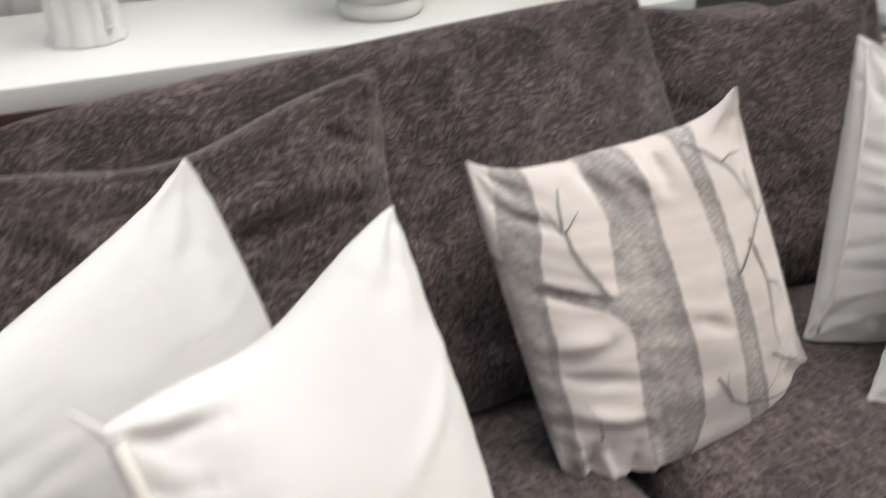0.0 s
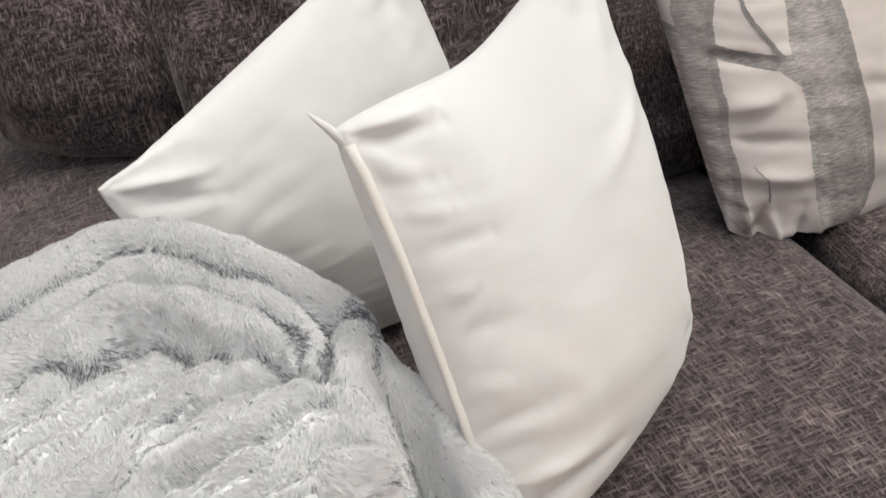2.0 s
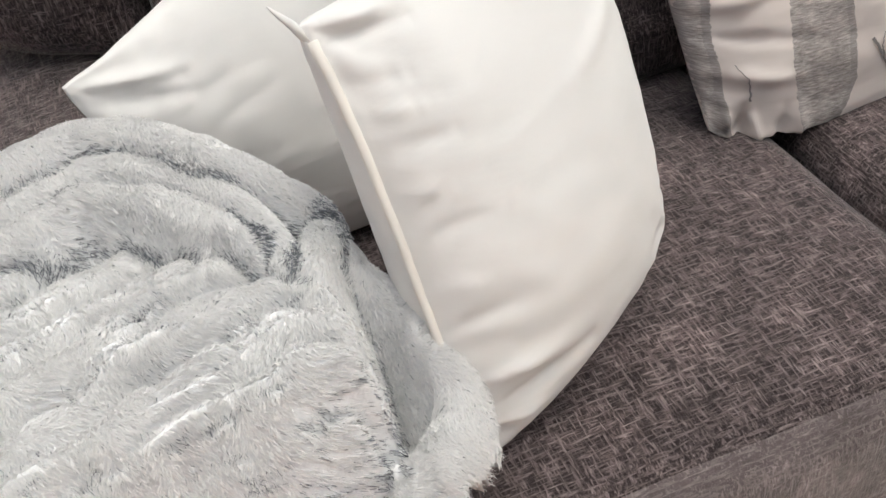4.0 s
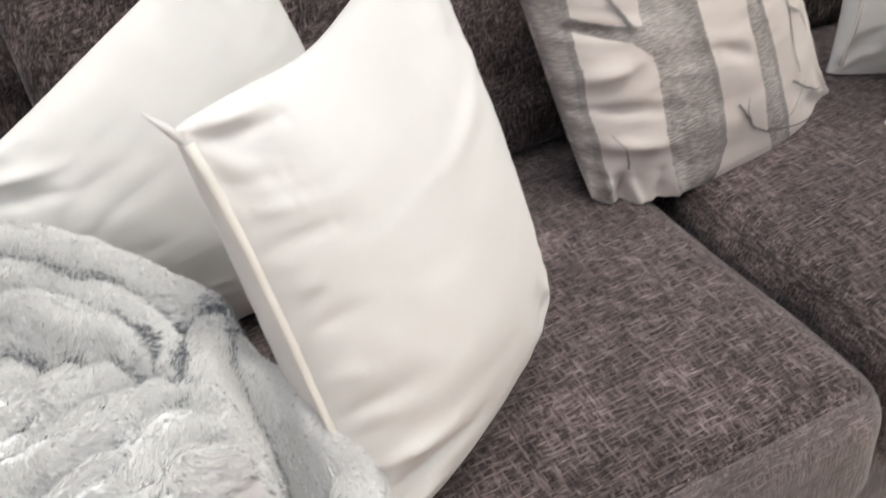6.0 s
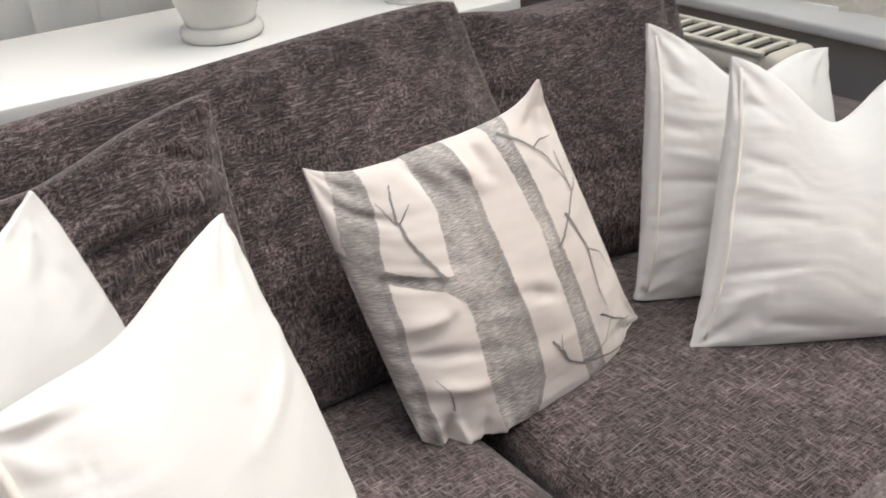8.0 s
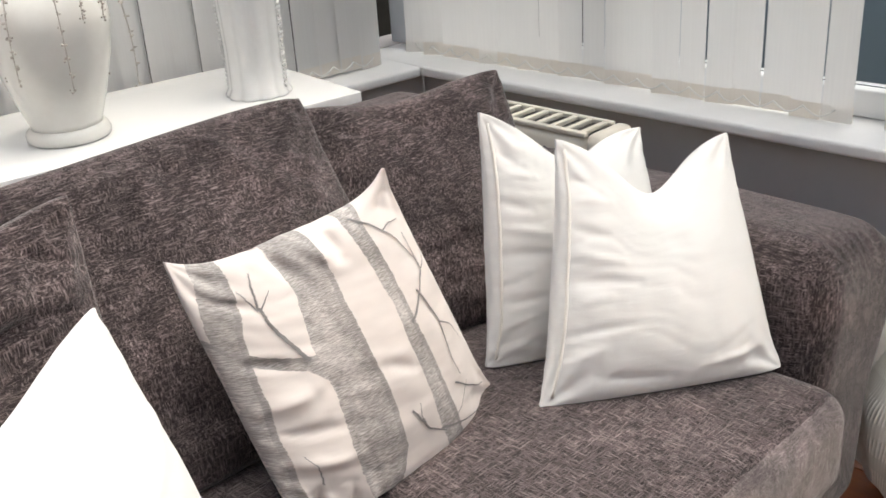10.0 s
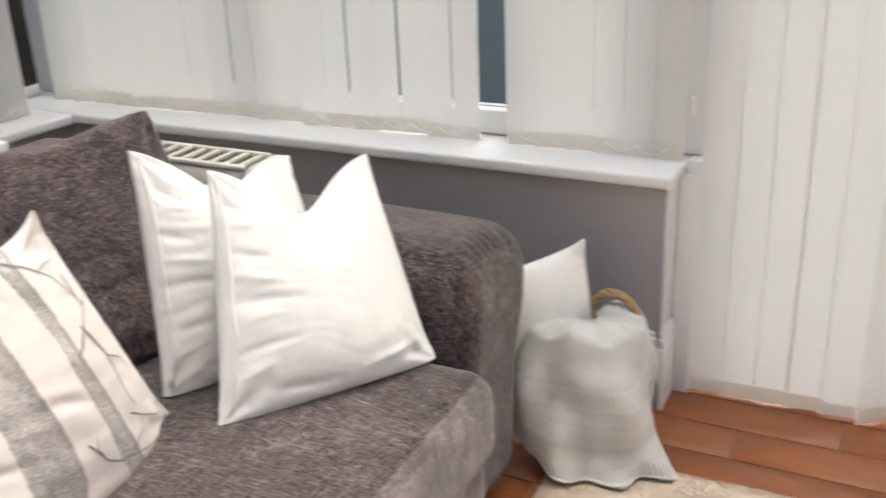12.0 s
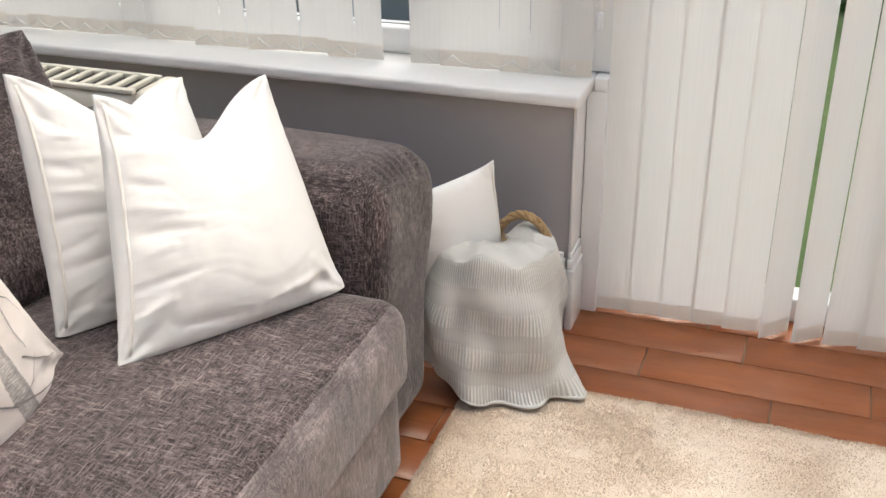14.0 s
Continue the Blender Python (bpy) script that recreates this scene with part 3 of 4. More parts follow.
part("back_frame", soft_box("back_frame", 0.035, 1.62, 1.34, 1.52, 0.05, 0.80, 0.08, CHENILLE, 0.0, 0.006, 36), None, sofa)


def arm_shape(sign, inner, outer):
    def shape(p):
        h = np.clip(p[:, 2] / 0.62, 0, 1)
        s = (p[:, 0] - inner) / (outer - inner)
        p[:, 0] -= sign * 0.075 * np.clip(s, 0, 1) * np.clip(1 - h / 0.75, 0, 1)
        p[:, 2] -= 0.05 * np.clip(s, 0, 1) ** 2 * h
        ang = np.arctan2(p[:, 2] - 0.45, p[:, 0] - (inner + outer) / 2)
        p[:, 1] += 0.0016 * np.sin(34 * ang + 4 * np.sin(3.3 * ang) + 25 * p[:, 1]) * np.exp(-((p[:, 1] - 0.60) / 0.035) ** 2) * (p[:, 2] > 0.40)
        p[:, 1] -= 0.012 * np.exp(-((h - 0.85) / 0.2) ** 2) * (p[:, 1] < 0.75)
        return p
    return shape


part("arm", soft_box("arm", 1.615, 1.945, 0.565, 1.45, 0.03, 0.640, 0.075, CHENILLE, 0.012, 0.004, 64, arm_shape(1, 1.615, 1.945)), None, sofa)
part("arm", soft_box("arm", -0.13, 0.20, 0.565, 1.45, 0.03, 0.635, 0.07, CHENILLE, 0.012, 0.004, 36, arm_shape(-1, 0.20, -0.13)), None, sofa)
for x in (0.0, 1.78):
    for y in (0.64, 1.40):
        part("foot", box_bm(x - 0.03, x + 0.03, y - 0.03, y + 0.03, -0.004, 0.05, 0.006), BLACK_FRAME, sofa)

backs = [
    ([(-0.07, 1.30, 0.98), (0.24, 1.27, 1.0), (0.25, 1.20, 0.62), (0.015, 1.24, 0.67)], 0.085, 0.02, 0.02, ""),
    ([(0.27, 1.32, 0.862), (1.232, 1.345, 0.888), (1.29, 1.12, 0.43), (0.30, 1.13, 0.43)], 0.085, 0.0, -0.015, ""),
    ([(1.165, 1.385, 0.862), (1.668, 1.285, 0.848), (1.640, 1.10, 0.43), (1.23, 1.19, 0.43)], 0.085, 0.02, 0.02, ""),
    ([(0.202, 1.134, 0.885), (0.703, 1.134, 0.922), (0.694, 1.018, 0.43), (0.202, 1.018, 0.43)], 0.06, 0.035, 0.02, "crumpled back cushion with folded creases"),
]
L_FOLDS = [((0.20, 0.90), (0.50, 0.70), 0.022, 0.035), ((0.62, 0.46), (0.90, 0.55), 0.020, 0.03), ((0.25, 0.80), (0.92, 0.84), 0.022, 0.06),
           ((0.55, 0.62), (0.95, 0.72), -0.014, 0.04), ((0.10, 0.60), (0.45, 0.52), 0.012, 0.04),
           ((0.50, 0.79), (0.97, 0.73), -0.014, 0.022), ((0.68, 0.60), (0.97, 0.66), -0.015, 0.018), ((0.80, 0.93), (0.97, 0.82), -0.010, 0.018), ((0.15, 0.74), (0.48, 0.66), -0.014, 0.022)]
M_FOLDS = [((0.64, 0.93), (0.71, 0.82), -0.005, 0.016), ((0.72, 0.95), (0.76, 0.84), -0.005, 0.014), ((0.45, 0.90), (0.75, 0.93), 0.006, 0.03), ((0.84, 0.80), (0.97, 0.66), -0.004, 0.02)]
R_FOLDS = [((0.12, 0.90), (0.34, 0.82), -0.004, 0.022), ((0.40, 0.92), (0.62, 0.80), -0.004, 0.022), ((0.10, 0.66), (0.30, 0.60), -0.004, 0.022)]
BACK_FOLDS = {1: M_FOLDS, 2: R_FOLDS, 3: L_FOLDS}
for i, (corners, thick, chop, top, label) in enumerate(backs):
    c = Cushion(corners, thick, 0.03, chop, floor=None if i == 0 else SEAT - 0.03, lumps=0.022 if i == 3 else 0.012, seed=3.0 + i * 5, bulge=0.30 if i == 3 else 0.36, belly=0.32, high_pinch=top, low_pinch=-0.03, ears=0.4, blunt=0.035, drag=0.007, ridges=BACK_FOLDS.get(i, ()))
    part("back_cushion", c.mesh("back_cushion", CHENILLE, 104), None, sofa, label)

# ---- scatter cushions ----


def scatter(label, corners, thick, mat=COTTON, piping=True, seam=(0.04, 0.0048), **more):
    t = thing("scatter_cushion", label, "cushion", "scatter cushions on the sofa")
    c = Cushion(corners, thick, **more)
    cover = part("cover", c.mesh("cover", mat, 110), None, t)
    if piping:
        part("piping", c.seam("piping", PIPING, [(seam[0], 0.04 + 0.92 * i / 30) for i in range(31)], seam[1]), None, t, "cream seam piping")
    return t, c


scatter("plump white cotton cushion leaning against the sofa arm", [(0.112, 0.922, 0.746), (0.459, 1.062, 0.888), (0.56, 0.99, 0.45), (0.25, 0.945, 0.46)], 0.065, chop=0.0, pinch=-0.02, high_pinch=0.035, drag=0.006, floor=SEAT - 0.012, seed=1.0, piping=False, ears=0.7, blunt=0.01, ridges=[((0.03, 0.97), (0.25, 0.86), 0.005, 0.02), ((0.03, 0.90), (0.22, 0.78), -0.005, 0.02)])
FRONT_CREASES = [((0.03, 0.985), (0.28, 0.965), 0.006, 0.014), ((0.05, 0.945), (0.28, 0.925), -0.007, 0.016), ((0.05, 0.86), (0.20, 0.83), -0.004, 0.02)]
FRONT_CREASES += [((0.05, v), (0.05 + w, v - 0.03), a * 0.6, 0.014) for v, w, a in ((0.80, 0.14, 0.006), (0.73, 0.20, -0.006), (0.64, 0.12, 0.005), (0.55, 0.24, -0.005), (0.44, 0.12, 0.005), (0.36, 0.18, -0.006))]
FRONT_CREASES += [((0.06, 0.22), (0.34, 0.17), 0.008, 0.018), ((0.10, 0.14), (0.45, 0.12), -0.009, 0.016), ((0.06, 0.10), (0.30, 0.06), 0.007, 0.014), ((0.62, 0.62), (0.95, 0.70), 0.005, 0.03)]
scatter("large white cotton cushion with a chopped top and cream side seam", [(0.30, 0.735, 0.845), (0.566, 0.815, 0.918), (0.622, 0.705, 0.545), (0.338, 0.580, 0.447)], 0.09, chop=0.018, pinch=0.025, low_pinch=-0.03, drag=0.007, floor=SEAT - 0.012, seed=2.0, belly=0.15, ears=0.3, blunt=0.03, seam=(0.02, 0.0046), ridges=FRONT_CREASES)
front_cushion = [o for o in scene.objects if o.name.startswith("scatter_cushion")][-1]
part("corner_flap", tube_mesh("corner_flap", [(0.312, 0.728, 0.828), (0.300, 0.733, 0.845), (0.292, 0.736, 0.854), (0.287, 0.739, 0.860)], [0.005, 0.0035, 0.002, 0.0006], COTTON, 8), None, front_cushion, "pinched corner of the cover")
part("zip_pull", tube_mesh("zip_pull", [(0.356, 0.590, 0.452), (0.368, 0.585, 0.462), (0.379, 0.582, 0.456)], 0.0022, COTTON, 6), None, front_cushion)
HEM_RUFFLES = [((u, 0.0), (u + w, 0.12), a, 0.014) for u, w, a in ((0.04, 0.02, 0.012), (0.08, 0.03, -0.013), (0.13, -0.01, 0.013), (0.18, 0.04, -0.011), (0.24, 0.03, 0.008))]
HEM_RUFFLES += [((0.34, 0.99), (0.42, 0.80), -0.016, 0.03), ((0.48, 0.99), (0.54, 0.83), 0.013, 0.03), ((0.62, 0.98), (0.60, 0.84), -0.012, 0.025), ((0.03, 0.60), (0.22, 0.55), -0.010, 0.02), ((0.03, 0.42), (0.25, 0.44), 0.010, 0.025)]
HEM_RUFFLES += [((0.03, 0.33), (0.30, 0.30), -0.009, 0.018), ((0.04, 0.22), (0.28, 0.20), 0.008, 0.02), ((0.50, 0.42), (0.62, 0.36), -0.006, 0.02), ((0.05, 0.86), (0.20, 0.78), -0.010, 0.02)]
birch, birch_shape = scatter("white cushion printed with grey birch trunks and branches", [(0.790, 1.105, 0.795), (1.079, 0.972, 0.872), (1.251, 0.95, 0.444), (0.816, 0.918, 0.447)], 0.09, BIRCH, False, ridges=HEM_RUFFLES, high_pinch=0.085, drag=0.0075, pinch=0.035, floor=SEAT - 0.012, seed=4.0, low_pinch=-0.12, belly=0.25, ears=0.7, left=-0.004, blunt=0.012)
SIDE_CREASES = [((0.04, v), (0.04 + w, v + r), a * 0.55, 0.018) for v, w, r, a in ((0.86, 0.14, -0.05, -0.007), (0.76, 0.20, 0.02, 0.006), (0.66, 0.16, -0.03, -0.007), (0.56, 0.24, -0.02, 0.007), (0.46, 0.30, 0.0, -0.007), (0.37, 0.18, 0.03, 0.005), (0.26, 0.26, 0.03, -0.006), (0.16, 0.16, 0.04, 0.006))]
SIDE_CREASES += [((0.20, 0.10), (0.50, 0.06), -0.006, 0.02), ((0.60, 0.08), (0.92, 0.12), 0.006, 0.02), ((0.80, 0.30), (0.96, 0.12), -0.002, 0.03)]
scatter("white cotton cushion behind another with a chopped top", [(1.33, 1.03, 0.885), (1.68, 0.955, 0.78), (1.60, 0.80, 0.445), (1.271, 0.984, 0.445)], 0.06, chop=0.06, pinch=0.035, floor=SEAT - 0.012, seed=5.0, drag=0.0065, belly=0.15, low_pinch=0.0, ears=0.65, blunt=0.03, seam=(0.04, 0.0028), ridges=SIDE_CREASES)
scatter("white cotton cushion with a chopped top and side seam", [(1.37, 0.905, 0.852), (1.701, 0.792, 0.795), (1.586, 0.60, 0.445), (1.238, 0.842, 0.440)], 0.07, chop=0.085, pinch=0.04, floor=SEAT - 0.012, seed=6.0, drag=0.0065, belly=0.15, low_pinch=0.0, ears=0.65, blunt=0.03, seam=(0.04, 0.0028), ridges=SIDE_CREASES)

# ---- console and ornaments ----
console = thing("console_table", "long white laminate console table behind the sofa", "console table")
part("tabletop", box_bm(-2.35, -0.537, -0.45, 0.045, 0.685, 0.73, 0.003), LAMINATE, console)
for x in (-2.33, -0.60):
    part("side_panel", box_bm(x, x + 0.04, -0.43, -0.02, -0.004, 0.684, 0.003), LAMINATE, console)
console.matrix_world = BACK @ pose(-0.537, -0.45, 0) @ pose(0, 0, 0, 0, 0, -2.2) @ pose(0.537, 0.45, 0)


def vase(label, x, y, profile, mat, lobes=0, depth=0.0):
    v = thing("vase", label, "vase", at=(x, y, 0.7305))
    part("body", lathe_mesh("body", profile, mat, 96 if lobes else 56, lobes, depth), None, v)
    return v


urn = vase("cream glazed ceramic urn holding dried sprigs", 1.085, 1.985, [(0.073, 0.030), (0.075, 0.04), (0.092, 0.09), (0.115, 0.17), (0.127, 0.24), (0.124, 0.28), (0.10, 0.315), (0.075, 0.33), (0.07, 0.345), (0.08, 0.36), (0.074, 0.36), (0.062, 0.33), (0.05, 0.25)], CREAM_CERAMIC)
part("foot", lathe_mesh("foot", [(0.080, 0), (0.086, 0.005), (0.087, 0.014), (0.084, 0.023), (0.078, 0.029), (0.070, 0.031)], CREAM_CERAMIC, 56), None, urn)
part("rim", lathe_mesh("rim", [(0.071, 0.346), (0.081, 0.353), (0.083, 0.361), (0.077, 0.366), (0.070, 0.361)], CREAM_CERAMIC, 56), None, urn)
tall = [(0.076, 0), (0.078, 0.006), (0.07, 0.02), (0.068, 0.1), (0.072, 0.2), (0.076, 0.3), (0.072, 0.38), (0.08, 0.42), (0.074, 0.42), (0.066, 0.37), (0.06, 0.2)]
vase("tall white scalloped ceramic vase with an embossed band", 1.53, 1.92, tall, CERAMIC, 10, 0.08)
vase("white scalloped ceramic vase on the console", 0.535, 2.12, tall, CERAMIC, 10, 0.08)

# ---- printed branches on the birch cushion ----


def branch(points, width):
    """A printed twig along (u, v) places on the cushion's front."""
    path = []
    for (u0, v0), (u1, v1) in zip(points, points[1:]):
        for k in range(8):
            w = k / 8
            path.append((u0 + (u1 - u0) * w + 0.006 * noise.noise(Vector((u0 * 40 + k * 0.6, v0 * 30, 1))), v0 + (v1 - v0) * w))
    path.append(points[-1])
    pts = [birch_shape.at(u, v, 1.0, 0.0016) for u, v in path]
    nrm = []
    for u, v in path:
        a = birch_shape.at(min(u + 0.01, 1), v) - birch_shape.at(max(u - 0.01, 0), v)
        b = birch_shape.at(u, min(v + 0.01, 1)) - birch_shape.at(u, max(v - 0.01, 0))
        nrm.append(np.cross(a, b))
    widths = [width * (1 - 0.7 * i / len(path)) for i in range(len(path))]
    part("printed_branch", strip_mesh("printed_branch", pts, widths, nrm, INK), None, birch, "grey printed branch")


branch([(0.265, 0.545), (0.225, 0.642), (0.208, 0.725), (0.208, 0.792), (0.225, 0.867), (0.25, 0.925)], 0.0058)
branch([(0.205, 0.765), (0.24, 0.80), (0.275, 0.835)], 0.0028)
branch([(0.202, 0.77), (0.185, 0.82), (0.175, 0.867)], 0.0028)
branch([(0.70, 0.50), (0.75, 0.525), (0.82, 0.58), (0.90, 0.642), (0.917, 0.792)], 0.0045)
branch([(0.90, 0.642), (0.95, 0.66), (0.983, 0.71)], 0.0026)
branch([(0.808, 0.592), (0.842, 0.458), (0.808, 0.30), (0.817, 0.233)], 0.0040)
branch([(0.842, 0.44), (0.90, 0.40), (0.93, 0.32)], 0.0026)
branch([(0.517, 0.242), (0.558, 0.158), (0.625, 0.117), (0.75, 0.142), (0.842, 0.192)], 0.0038)
branch([(0.55, 0.17), (0.545, 0.215), (0.56, 0.25)], 0.0026)
branch([(0.608, 0.133), (0.767, 0.083), (0.90, 0.042)], 0.0034)
branch([(0.767, 0.225), (0.87, 0.15), (0.967, 0.067)], 0.0030)
branch([(0.125, 0.142), (0.125, 0.208), (0.10, 0.25)], 0.0026)
branch([(0.725, 0.967), (0.808, 0.883), (0.867, 0.792), (0.908, 0.658)], 0.0034)
branch([(0.83, 0.85), (0.88, 0.86), (0.94, 0.84)], 0.0026)


# ---- fur throw ----
def smooth(t):
    t = np.clip(t, 0, 1)
    return t * t * (3 - 2 * t)


def near_line(x, y, line):
    """Distance from each place to a polyline, and how far along it the nearest place lies."""
    best, along = np.full(x.shape, 9.0), np.zeros(x.shape)
    for i, ((ax, ay), (bx, by)) in enumerate(zip(line, line[1:])):
        dx, dy = bx - ax, by - ay
        w = np.clip(((x - ax) * dx + (y - ay) * dy) / (dx * dx + dy * dy), 0, 1)
        d = np.hypot(x - ax - w * dx, y - ay - w * dy)
        along = np.where(d < best, (i + w) / (len(line) - 1), along)
        best = np.minimum(best, d)
    return best, along


def noise_grid(x, y, scale, seed):
    return np.array([noise.noise(Vector((a * scale, b * scale, seed))) for a, b in zip(x.ravel(), y.ravel())]).reshape(x.shape)


# rolled folds of the throw: crest line in x, y, z and radius
ROLLS = [
    ([(-0.20, 0.80, 0.715), (-0.10, 0.83, 0.715), (0.01, 0.846, 0.728), (0.066, 0.869, 0.730), (0.108, 0.886, 0.730), (0.165, 0.862, 0.728), (0.215, 0.803, 0.726), (0.258, 0.755, 0.705), (0.290, 0.740, 0.672)], 0.021),
    ([(0.294, 0.742, 0.665), (0.280, 0.700, 0.668), (0.258, 0.670, 0.678)], 0.017),
    ([(-0.12, 0.76, 0.70), (0.01, 0.82, 0.705), (0.126, 0.855, 0.707), (0.187, 0.803, 0.707), (0.219, 0.760, 0.703), (0.236, 0.712, 0.692), (0.246, 0.672, 0.682)], 0.015),
    ([(0.290, 0.708, 0.655), (0.308, 0.684, 0.638), (0.326, 0.660, 0.620), (0.344, 0.621, 0.600), (0.353, 0.589, 0.575), (0.344, 0.562, 0.555), (0.308, 0.538, 0.545), (0.282, 0.532, 0.53)], 0.024),
    ([(-0.02, 0.775, 0.695), (0.10, 0.822, 0.70), (0.165, 0.782, 0.70), (0.205, 0.732, 0.695), (0.230, 0.690, 0.688)], 0.013),
]
# the deep tuck between the heap and the end that lies on the seat
POCKET = [(0.276, 0.676), (0.298, 0.640), (0.299, 0.60), (0.292, 0.57), (0.262, 0.538)]
EDGE = [(-0.20, 0.93), (-0.05, 0.88), (0.062, 0.898), (0.108, 0.915), (0.172, 0.892), (0.226, 0.832), (0.272, 0.785), (0.314, 0.765), (0.322, 0.70), (0.348, 0.67), (0.370, 0.625), (0.379, 0.59), (0.366, 0.548), (0.32, 0.512), (0.268, 0.506), (0.250, 0.530), (0.238, 0.537), (0.221, 0.527), (0.162, 0.522), (0.10, 0.515), (0.0, 0.51), (-0.20, 0.51), (-0.20, 0.93)]


def inside_edge(x, y):
    hit = np.zeros(x.shape, dtype=bool)
    for (ax, ay), (bx, by) in zip(EDGE, EDGE[1:]):
        cross = ((ay > y) != (by > y)) & (x < (bx - ax) * (y - ay) / (by - ay + 1e-12) + ax)
        hit ^= cross
    return hit


def throw_height(x, y):
    """The heap's height, and how deep each place lies in a crease."""
    wob, wob2 = noise_grid(x, y, 7.0, 2.5), noise_grid(x, y, 18.0, 8.5)
    front = smooth((y - 0.505 + 0.02 * wob2) / 0.075)
    mass = front * smooth((0.302 - x + 0.015 * wob + 0.008 * wob2) / 0.055)
    # gathers that fan across the heap, each a rounded pleat that swells and dies away
    lie = y + 1.9 * (x - 0.18) ** 2 - 0.07 * (1 - front) + 0.030 * wob + 0.010 * wob2
    across = lie / 0.041 + 0.30 * noise_grid(x, y, 24.0, 3.0)
    off = 2 * np.abs(across - np.round(across))
    swell = 0.45 + 0.55 * smooth(noise_grid(x * 0.5, y, 17.0, 5.5) + 0.55)
    mass = np.maximum(mass, front * smooth((0.318 - x - 0.028 * off + 0.012 * wob) / 0.045))
    body = 0.458 + 0.19 * mass + (0.046 * swell * np.sqrt(np.clip(1.02 - off ** 2, 0, 1)) - 0.020) * (0.3 + 0.7 * mass) + 0.012 * wob
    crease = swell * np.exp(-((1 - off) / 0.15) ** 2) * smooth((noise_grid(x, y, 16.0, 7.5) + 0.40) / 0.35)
    # short tucks between the pleats
    tuck = lie / 0.023 + 0.9 * wob + 0.5
    tuck_off = 2 * np.abs(tuck - np.round(tuck))
    small = np.exp(-((1 - tuck_off) / 0.16) ** 2) * smooth((noise_grid(x * 0.6, y, 22.0, 11.5) - 0.02) / 0.22)
    body = body - 0.020 * crease - 0.013 * small
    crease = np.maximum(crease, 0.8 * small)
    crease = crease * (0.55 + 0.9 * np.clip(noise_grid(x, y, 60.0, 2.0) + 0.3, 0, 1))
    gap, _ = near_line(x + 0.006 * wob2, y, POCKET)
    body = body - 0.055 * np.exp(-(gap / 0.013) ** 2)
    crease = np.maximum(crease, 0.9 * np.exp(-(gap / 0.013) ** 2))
    for line, r in ROLLS:
        d, place = near_line(x + 0.004 * wob2, y + 0.005 * wob, [p[:2] for p in line])
        crest = np.interp(place, np.linspace(0, 1, len(line)), [p[2] for p in line])
        size = r * (1 + 0.30 * wob2 + 0.15 * wob)
        tube = crest - size + np.where(d < size, np.sqrt(np.clip(size ** 2 - d ** 2, 0, 1)), -3.0 * (d - size)) * 1.15
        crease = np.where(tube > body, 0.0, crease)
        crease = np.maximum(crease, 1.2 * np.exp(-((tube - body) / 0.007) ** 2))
        body = np.maximum(body, tube)
    return body + 0.0035 * noise_grid(x, y, 45.0, 1.5), crease


